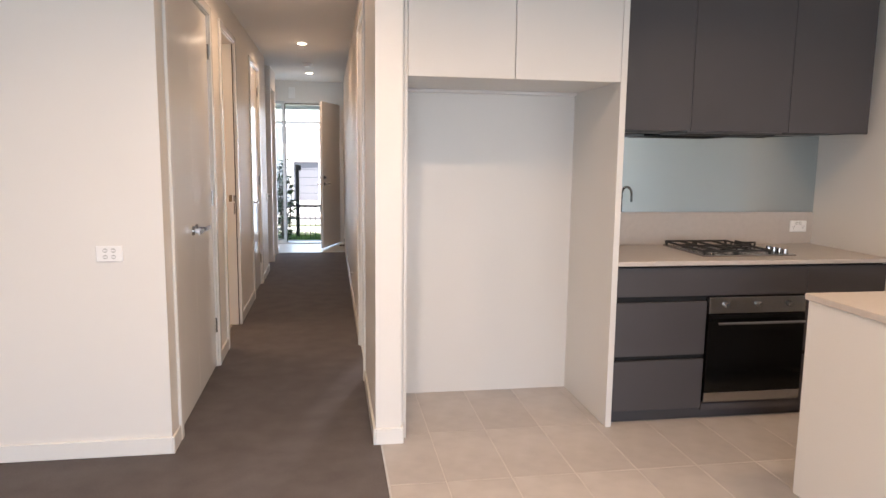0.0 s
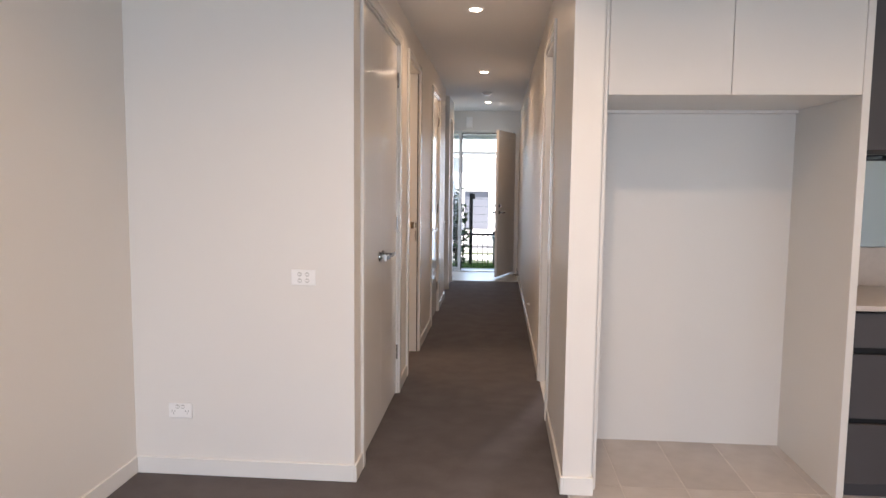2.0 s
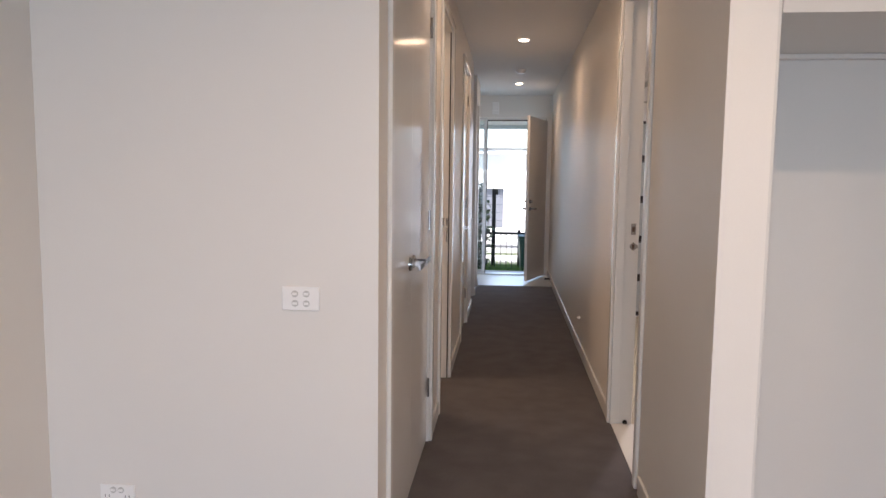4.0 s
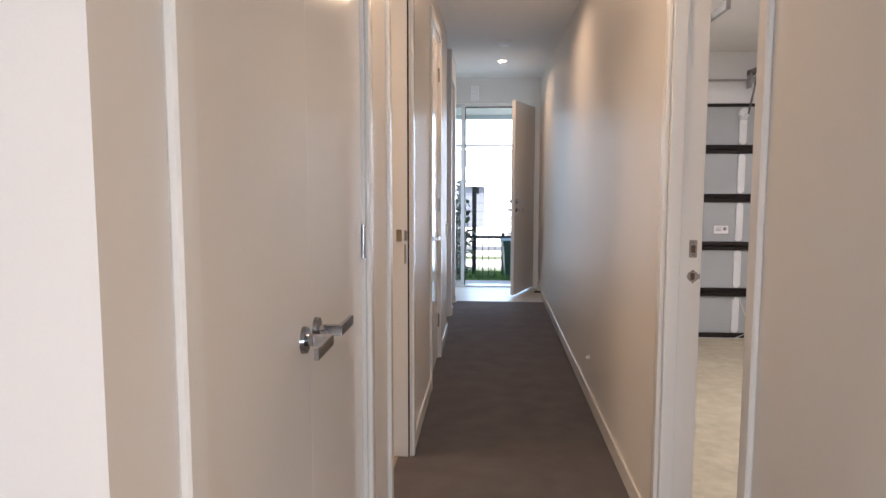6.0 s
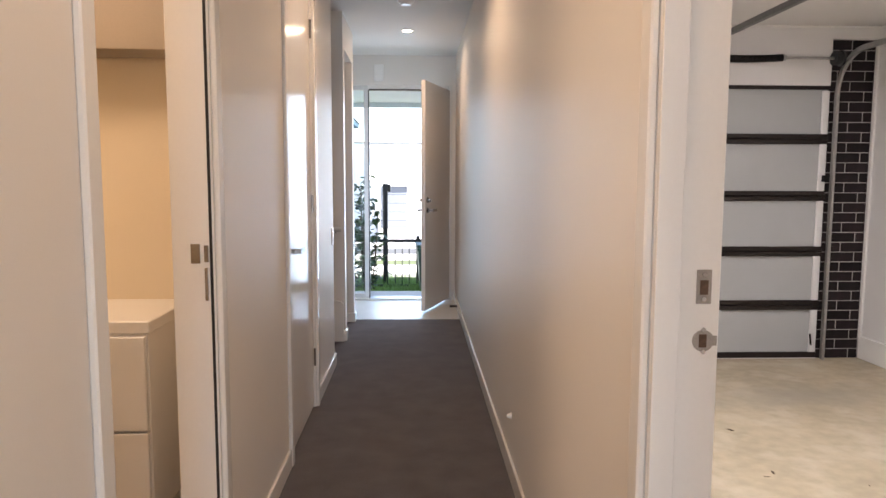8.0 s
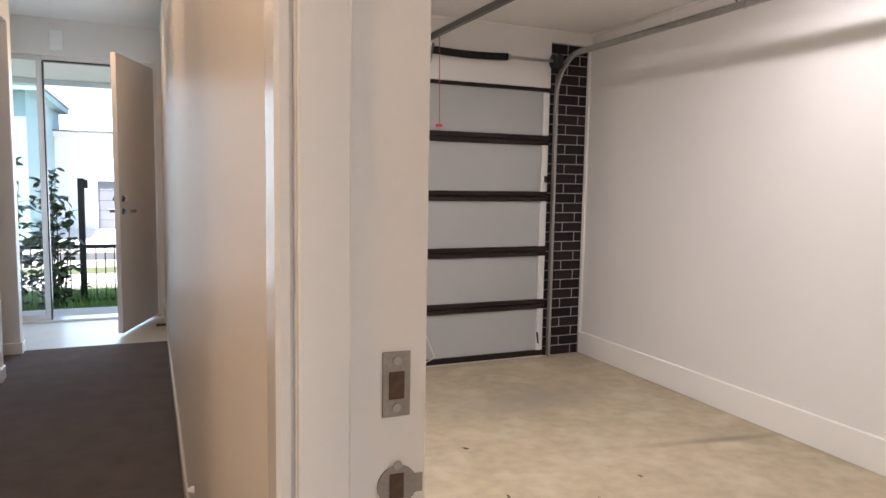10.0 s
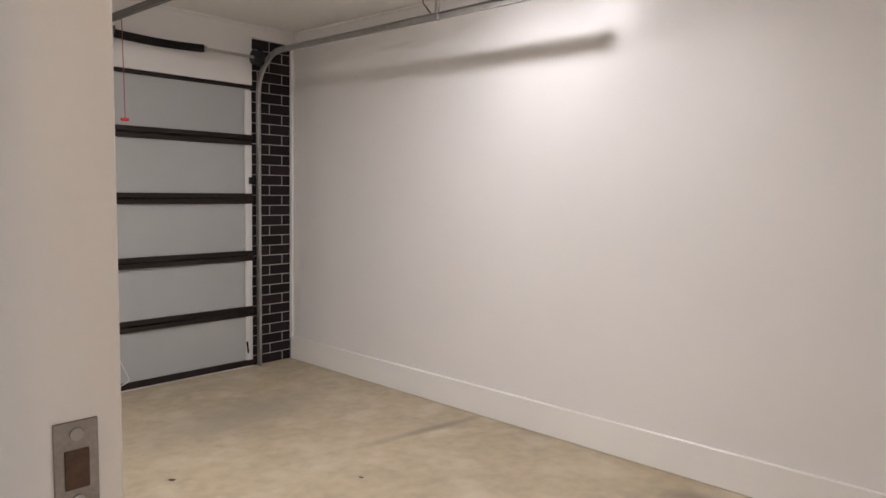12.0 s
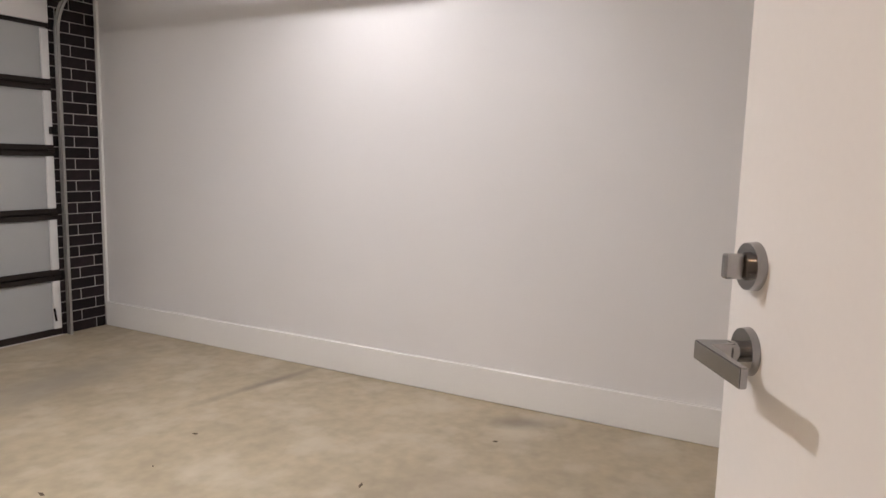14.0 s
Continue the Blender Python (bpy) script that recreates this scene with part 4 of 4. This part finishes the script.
for _k, (_x, _y) in enumerate([(2.19, 8.63), (2.90, 7.96), (2.54, 7.83), (2.87, 6.91), (3.61, 6.60), (2.13, 8.0), (2.07, 7.95), (1.75, 7.1)]):
    _r = random.Random(40 + _k)
    t = thing("dry_leaf", pose(_x, _y, GFLOOR + FALL * (GY1 - _y), 0, 0, _r.uniform(0, 360)), "tiny dry brown leaf scrap on the concrete", "leaf")
    bm = bmesh.new()
    _l = _r.uniform(0.012, 0.024)
    _v = [bm.verts.new((a * _l, b * _l, c * _l)) for a, b, c in ((-1, 0, 0.0), (-0.2, 0.45, 0.02), (1, 0.1, 0.35), (0.1, -0.4, 0.25))]
    _w = [bm.verts.new(v.co + Vector((0, 0, 0.0015))) for v in _v]
    bm.faces.new(_v[::-1]), bm.faces.new(_w)
    for a in range(4):
        bm.faces.new((_v[a], _v[(a + 1) % 4], _w[(a + 1) % 4], _w[a]))
    part("blade", bm, BARK, t)
t = thing("pull_rope", (2.56, 10.34, GFLOOR), "white pull rope hanging down the garage door", "rope")
bm = bmesh.new()
pts = [Vector((0.0 + 0.16 * u ** 1.3 if u < 0.85 else 0.16 * 0.85 ** 1.3 - (u - 0.85) * 1.1, -0.012 - 0.02 * math.sin(3 * u), 0.42 * (1 - u) ** 0.9 + 0.006)) for u in [k / 24 for k in range(25)]]
sweep(bm, pts, circle(0.005, 6))
part("rope", bm, CORD, t, smooth=True)

# ---------------------------------------------------------------- outside the front door
GR = -0.32
structure("ground_garden", [(-150, -150, GR - 0.5, 150, -3.62, GR), (-150, -3.62, GR - 0.5, -3.3, 12.15, GR), (5.11, -3.62, GR - 0.5, 150, 12.15, GR)], SOIL, "lawn and garden soil")


def fall(y):
    """Height of the ground, which slopes down across the street."""
    return GR - 0.75 * min(max((y - 17.2) / 11.8, 0), 1)


def slab(name, x0, x1, ys, up, material, label, deep=0.4):
    """A strip of paving that follows the slope."""
    bm = bmesh.new()
    top = [[bm.verts.new((x, y, fall(y) + up)) for x in (x0, x1)] for y in ys]
    low = [[bm.verts.new((x, y, fall(y) - deep)) for x in (x0, x1)] for y in ys]
    for k in range(len(ys) - 1):
        bm.faces.new((top[k][0], top[k][1], top[k + 1][1], top[k + 1][0]))
        bm.faces.new((low[k][0], low[k + 1][0], low[k + 1][1], low[k][1]))
        for j in (0, 1):
            bm.faces.new((top[k][j], top[k + 1][j], low[k + 1][j], low[k][j]))
    for k in (0, -1):
        bm.faces.new((top[k][0], top[k][1], low[k][1], low[k][0]))
    return tagged(new(name, mesh_of(name, bm, material)), label, "", "", "structure")


slab("ground", -150, 150, [12.15, 17.2, 29.0, 400], 0, SOIL, "lawn sloping down to the street")
structure("porch", [(-1.8, 12.15, GR, 2.4, 12.95, -0.06)], CONCP, "pale concrete porch slab", bevel=0.006)
structure("porch_soffit", [(-1.8, 12.15, 2.36, 2.4, 14.2, 2.50), (-1.8, 14.2, 2.30, 2.4, 14.3, 3.1)], mat("soffit_paint", (0.62, 0.67, 0.74), 0.7, var=0.03), "grey painted porch soffit")
slab("pavement", -60, 60, [16.0, 17.19], 0.06, CONCP, "concrete footpath")
slab("road", -60, 60, [20.2, 27.0], 0.012, ASPH, "asphalt street")
slab("kerb_near", -60, 60, [19.95, 20.2], 0.13, CONCP, "concrete kerb")
slab("kerb_far", -60, 60, [27.0, 27.25], 0.13, CONCP, "concrete kerb")
slab("pavement_far", -60, 60, [29.2, 30.4], 0.06, CONCP, "concrete footpath")
slab("driveway_far", -3.0, 6.0, [30.4, 38.0], 0.05, CONCP, "concrete driveway")


def fence():
    f = thing("fence", (0, 14.3, GR), "black metal picket fence with tall gate post", "fence")
    boxes("gate_post", [(-0.235, -0.035, 0, -0.165, 0.035, 1.57)], BLACKM, f, bevel=0.004)
    boxes("post", [(0.235, -0.025, 0, 0.285, 0.025, 0.83)], BLACKM, f, bevel=0.003)
    boxes("post", [(1.9, -0.025, 0, 1.95, 0.025, 0.83)], BLACKM, f, bevel=0.003)
    boxes("post", [(-2.2, -0.025, 0, -2.15, 0.025, 0.83)], BLACKM, f, bevel=0.003)
    for x0, x1 in ((-2.15, -0.235), (-0.165, 0.235), (0.285, 1.9)):
        boxes("rail", [(x0, -0.02, 0.74, x1, 0.02, 0.785)], BLACKM, f, bevel=0.003)
        boxes("rail", [(x0, -0.02, 0.10, x1, 0.02, 0.14)], BLACKM, f, bevel=0.003)
        n = int((x1 - x0) / 0.105)
        for k in range(1, n + 1):
            x = x0 + (x1 - x0) * k / (n + 1)
            boxes("picket", [(x - 0.006, -0.006, 0.14, x + 0.006, 0.006, 0.74)], BLACKM, f)
    boxes("meter_box", [(-0.165, -0.045, 1.455, -0.125, 0.045, 1.56)], BLACKM, f, bevel=0.006)


fence()


def wheelie_bin(m):
    t = thing("wheelie_bin", m, "dark green plastic wheelie bin with lid", "bin")
    bm = bmesh.new()
    g = bmesh.ops.create_cube(bm, size=1)["verts"]
    for v in g:
        up = v.co.z > 0
        v.co = Vector(((0.28 if up else 0.22) * (1 if v.co.x > 0 else -1), (0.30 if up else 0.24) * (1 if v.co.y > 0 else -1), 0.94 if up else 0.06))
    bmesh.ops.bevel(bm, geom=list(bm.edges), offset=0.03, segments=3, affect="EDGES")
    part("body", bm, BING, t)
    boxes("rim", [(-0.295, -0.315, 0.90, 0.295, 0.315, 0.95)], BING, t, bevel=0.01, seg=2)
    boxes("lid", [(-0.30, -0.33, 0.952, 0.30, 0.32, 1.01)], BING, t, bevel=0.02, seg=3)
    for x in (-0.25, 0.25):
        bm = bmesh.new()
        rod(bm, (x - 0.025, 0.26, 0.10), (x + 0.025, 0.26, 0.10), 0.10, seg=24)
        part("wheel", bm, RUBBER, t, smooth=True)


wheelie_bin(pose(0.46, 13.85, GR, 0, 0, 4) @ Matrix.Scale(0.76, 4))


def shrub(at, height, spread, leaves, seed):
    """Upright shrub: stems with limbs and many curved pointed leaves."""
    rnd = random.Random(seed)
    t = thing("shrub", at, "dark glossy-leaved garden shrub", "shrub")
    bm, lv = bmesh.new(), bmesh.new()
    tips = []
    for k in range(9):
        a, lean = rnd.uniform(0, 6.283), rnd.uniform(0.05, 0.35) * spread
        h = height * rnd.uniform(0.65, 1.0)
        p0, p1 = Vector((0.05 * math.cos(a), 0.05 * math.sin(a), 0)), Vector((lean * math.cos(a), lean * math.sin(a), h))
        rod(bm, p0, p1, 0.012, 0.004, 7)
        for j in range(9):
            u = 0.12 + 0.88 * j / 8
            q = p0.lerp(p1, u)
            b = rnd.uniform(0, 6.283)
            r = spread * rnd.uniform(0.2, 0.55) * (1.1 - 0.55 * u)
            e = q + Vector((r * math.cos(b), r * math.sin(b), rnd.uniform(0.03, 0.16)))
            rod(bm, q, e, 0.005, 0.002, 5)
            tips += [(q, e)] * 2
    for k in range(leaves):
        q, e = rnd.choice(tips)
        c = q.lerp(e, rnd.uniform(0.25, 1.05))
        size = rnd.uniform(0.07, 0.12)
        rot = Euler((rnd.uniform(-1.0, 0.7), rnd.uniform(-0.6, 0.6), rnd.uniform(0, 6.283))).to_matrix()
        shape = [(0, 0, 0), (0.3, 0.35, 0.05), (0.28, 0.7, 0.02), (0, 1.0, -0.08), (-0.28, 0.7, 0.02), (-0.3, 0.35, 0.05)]
        vs = [lv.verts.new(c + rot @ Vector((x * size * 1.1, y * size, z * size))) for x, y, z in shape]
        lv.faces.new((vs[0], vs[1], vs[2], vs[3])), lv.faces.new((vs[0], vs[3], vs[4], vs[5]))
    part("stems", bm, BARK, t)
    part("foliage", lv, LEAF, t)


shrub((-0.42, 13.75, GR), 1.62, 0.55, 520, 3)
shrub((-0.95, 13.65, GR), 1.75, 0.7, 520, 5)


def grass(x0, x1, y0, y1, n, seed, hmin, hmax):
    rnd = random.Random(seed)
    bm = bmesh.new()
    for k in range(n):
        x, y = rnd.uniform(x0, x1), rnd.uniform(y0, y1)
        h, a, w, l = rnd.uniform(hmin, hmax), rnd.uniform(0, 6.283), rnd.uniform(0.003, 0.006), rnd.uniform(0.1, 0.55)
        c, s = math.cos(a), math.sin(a)
        p = [(x - w * s, y + w * c, GR), (x + w * s, y - w * c, GR), (x + w * s * 0.7 + l * h * 0.4 * c, y - w * c * 0.7 + l * h * 0.4 * s, GR + h * 0.6),
             (x - w * s * 0.7 + l * h * 0.4 * c, y + w * c * 0.7 + l * h * 0.4 * s, GR + h * 0.6), (x + l * h * c, y + l * h * s, GR + h)]
        v = [bm.verts.new(q) for q in p]
        bm.faces.new(v[:4]), bm.faces.new((v[3], v[2], v[4]))
    ob = new("grass", mesh_of("grass", bm, GRASS))
    return tagged(ob, "tufted green lawn grass", "grass", "", "stuff")


grass(-1.8, 2.2, 13.0, 15.0, 9000, 11, 0.10, 0.30)


def house(name, m, w, d, h, label, wall, garage=None, windows=(), roof="flat"):
    """A two-storey house: walls with recessed windows and a garage door on its front (local -y)."""
    t = thing(name, m, label, "house")
    rows = []
    boxes("wall", [(-w / 2, 0.25, 0, w / 2, d, h)], wall, t)
    xs = sorted({-w / 2, w / 2} | {v for r in windows for v in (r[0], r[2])} | ({garage[0], garage[2]} if garage else set()))
    rects = list(windows) + ([garage] if garage else [])
    for xa, xb in zip(xs, xs[1:]):
        cuts = sorted([(r[1], r[3]) for r in rects if r[0] <= xa and r[2] >= xb])
        z = 0
        for lo, hi in cuts:
            if lo > z:
                rows.append((xa, 0, z, xb, 0.25, lo))
            z = hi
        rows.append((xa, 0, z, xb, 0.25, h))
    for row in rows:
        boxes("facade_panel", [row], wall, t)
    for x0, z0, x1, z1 in windows:
        wd = boxes("window", [(x0, 0.17, z0, x1, 0.20, z1)], HGLASS, t)
        boxes("frame", [(x0, 0.12, z0, x0 + 0.05, 0.17, z1), (x1 - 0.05, 0.12, z0, x1, 0.17, z1), (x0, 0.12, z1 - 0.05, x1, 0.17, z1), (x0, 0.12, z0, x1, 0.17, z0 + 0.05), ((x0 + x1) / 2 - 0.025, 0.12, z0, (x0 + x1) / 2 + 0.025, 0.17, z1)], BLACKM, wd)
    if garage:
        x0, z0, x1, z1 = garage
        n = 5
        g = boxes("roller_door", [(x0, 0.16, z0 + (z1 - z0) * k / n + 0.008, x1, 0.20, z0 + (z1 - z0) * (k + 1) / n - 0.008) for k in range(n)], HGAR, t)
        boxes("backing", [(x0, 0.20, z0, x1, 0.24, z1)], GAP, g)
    boxes("roof", [(-w / 2 - 0.35, -0.4, h, w / 2 + 0.35, d + 0.3, h + 0.22)], ROOFM if roof != "flat" else wall, t)
    boxes("parapet_cap", [(-w / 2 - 0.4, -0.45, h + 0.22, w / 2 + 0.4, d + 0.35, h + 0.28)], ROOFM, t)
    return t


house("house", (0.5, 38.0, fall(38)), 9.5, 8, 3.9, "white rendered house with grey garage door", RENDERW, garage=(-2.0, 0, -0.7, 2.1), windows=[(1.6, 2.45, 2.8, 3.1), (0.9, 0.6, 3.4, 2.2)])
house("house", (-7.8, 31.0, fall(31)), 9.5, 9, 5.0, "blue-grey clad low house across the street", RENDERT, garage=(1.0, 0, 3.6, 2.2), windows=[(0.6, 2.7, 2.2, 3.7), (3.0, 2.7, 4.2, 3.7), (-3.0, 2.7, -1.2, 3.7)])
house("house", (10.5, 36.5, fall(36)), 9.5, 9, 6.0, "white two-storey rendered house", RENDERW, garage=(-3.6, 0, -0.6, 2.2), windows=[(-3.0, 3.4, -1.2, 4.8), (1.0, 3.4, 3.0, 4.8)])
# the same street row goes on behind the camera side
house("house", pose(2, -22, GR, 0, 0, 180), 14, 8, 5.6, "white rendered house behind the garden", RENDERW, windows=[(-4, 3.2, -2, 4.6), (2, 3.2, 4, 4.6), (-4, 0.8, -1, 2.2)])


def car(m, seed):
    t = thing("parked_car", m, "white hatchback parked in the street", "car")
    side = [(-2.05, 0.28), (-2.1, 0.62), (-1.95, 0.80), (-1.15, 0.92), (-0.45, 1.42), (0.95, 1.45), (1.75, 1.05), (2.0, 0.95), (2.08, 0.45), (1.98, 0.28)]
    bm = bmesh.new()
    for y0, y1 in ((-0.86, 0.86),):
        lo = [bm.verts.new((x, y0 * (0.82 if z > 1.0 else 1), z)) for x, z in side]
        hi = [bm.verts.new((x, y1 * (0.82 if z > 1.0 else 1), z)) for x, z in side]
        bm.faces.new(lo), bm.faces.new(hi[::-1])
        for k in range(len(side)):
            j = (k + 1) % len(side)
            bm.faces.new((lo[k], lo[j], hi[j], hi[k]))
    bmesh.ops.bevel(bm, geom=list(bm.edges), offset=0.05, segments=2, affect="EDGES")
    part("body", bm, CARW, t, smooth=True)
    for y in (-1, 1):
        bm = bmesh.new()
        ws = [(-0.92, 0.99), (-0.42, 1.34), (0.85, 1.36), (1.45, 1.02)]
        vs = [bm.verts.new((x, y * ((0.87 if z < 1.1 else 0.745)), z)) for x, z in ws]
        ve = bmesh.ops.extrude_face_region(bm, geom=[bm.faces.new(vs)])["geom"]
        bmesh.ops.translate(bm, vec=(0, y * 0.012, 0), verts=[v for v in ve if isinstance(v, bmesh.types.BMVert)])
        part("side_window", bm, CARG, t)
        for x in (-1.3, 1.3):
            bm = bmesh.new()
            rod(bm, (x, y * 0.70, 0.31), (x, y * 0.885, 0.31), 0.31, seg=28)
            wh = part("wheel", bm, RUBBER, t, smooth=True)
            bm = bmesh.new()
            rod(bm, (x, y * 0.885, 0.31), (x, y * 0.895, 0.31), 0.20, 0.18, 24)
            part("rim", bm, STEEL, wh, smooth=True)
    boxes("windscreen", [(-1.13, -0.66, 1.0, -0.60, 0.66, 1.30)], CARG, t, bevel=0.05)
    for y in (-0.62, 0.62):
        boxes("headlight", [(-2.10, y - 0.16, 0.60, -1.95, y + 0.16, 0.74)], CHROME, t, bevel=0.02)


car(pose(2.75, 33.6, fall(33) + 0.05, 0, 0, 0), 1)

# ---------------------------------------------------------------- bricks and tiles
structure("brick_bed", [(3.735, 10.370, GFLOOR, GX1, 10.45, 2.49)], MORTAR, "pale mortar behind the dark bricks")
_pier = bpy.data.objects["brick_bed"]


def brick_mesh(name, w, h, d):
    bm = bmesh.new()
    box(bm, 0, 0, 0, w, d, h, bevel=0.0035)
    return mesh_of(name, bm, BRICK)


_bm = {}
BH, BJ, BW = 0.0787, 0.0070, 0.232
zc, row = GFLOOR, 0
while zc < 2.47:
    x = 3.737 - (0.05 if row % 2 else 0.165)
    while x < GX1 - 0.02:
        a, b = max(x, 3.737), min(x + BW, GX1 - 0.023)
        if b - a > 0.02:
            w, h = round(b - a, 3), round(min(BH, 2.488 - zc), 3)
            if (w, h) not in _bm:
                _bm[w, h] = brick_mesh("brick", w, h, 0.024)
            o = new("brick", _bm[w, h])
            o.location = (a, 10.3655, zc)
            o.parent = _pier
        x += BW + 0.008
    zc += BH + BJ
    row += 1

# kitchen floor tiles, 300 x 600
TX0, TY0, TW, TD, TJ = 0.640, 4.018, 0.306, 0.562, 0.004
_tm = {}
_bed = bpy.data.objects["floor_kitchen_bed"]
for i in range(0, 15):
    for j in range(-12, 2):
        x0, x1 = TX0 + i * TW + TJ / 2, TX0 + (i + 1) * TW - TJ / 2
        y1, y0 = TY0 + j * TD - TJ / 2, TY0 + (j - 1) * TD + TJ / 2
        x0, x1, y0, y1 = max(x0, 0.690), min(x1, 5.0), max(y0, -3.5), 4.645 if j == 1 else y1
        if y0 > 3.86:
            x1 = min(x1, 3.585)
        if x1 - x0 < 0.02 or y1 - y0 < 0.02:
            continue
        key = (round(x1 - x0, 3), round(y1 - y0, 3))
        if key not in _tm:
            bm = bmesh.new()
            box(bm, 0, 0, -0.008, key[0], key[1], 0.0, bevel=0.0012)
            _tm[key] = mesh_of("tile", bm, TILE)
        o = new("tile", _tm[key])
        o.location = (x0, y0, 0.0)
        o.parent = _bed
structure("floor_trim_strip", [(0.680, -3.5, -0.01, 0.688, 3.893, 0.003)], ALU)
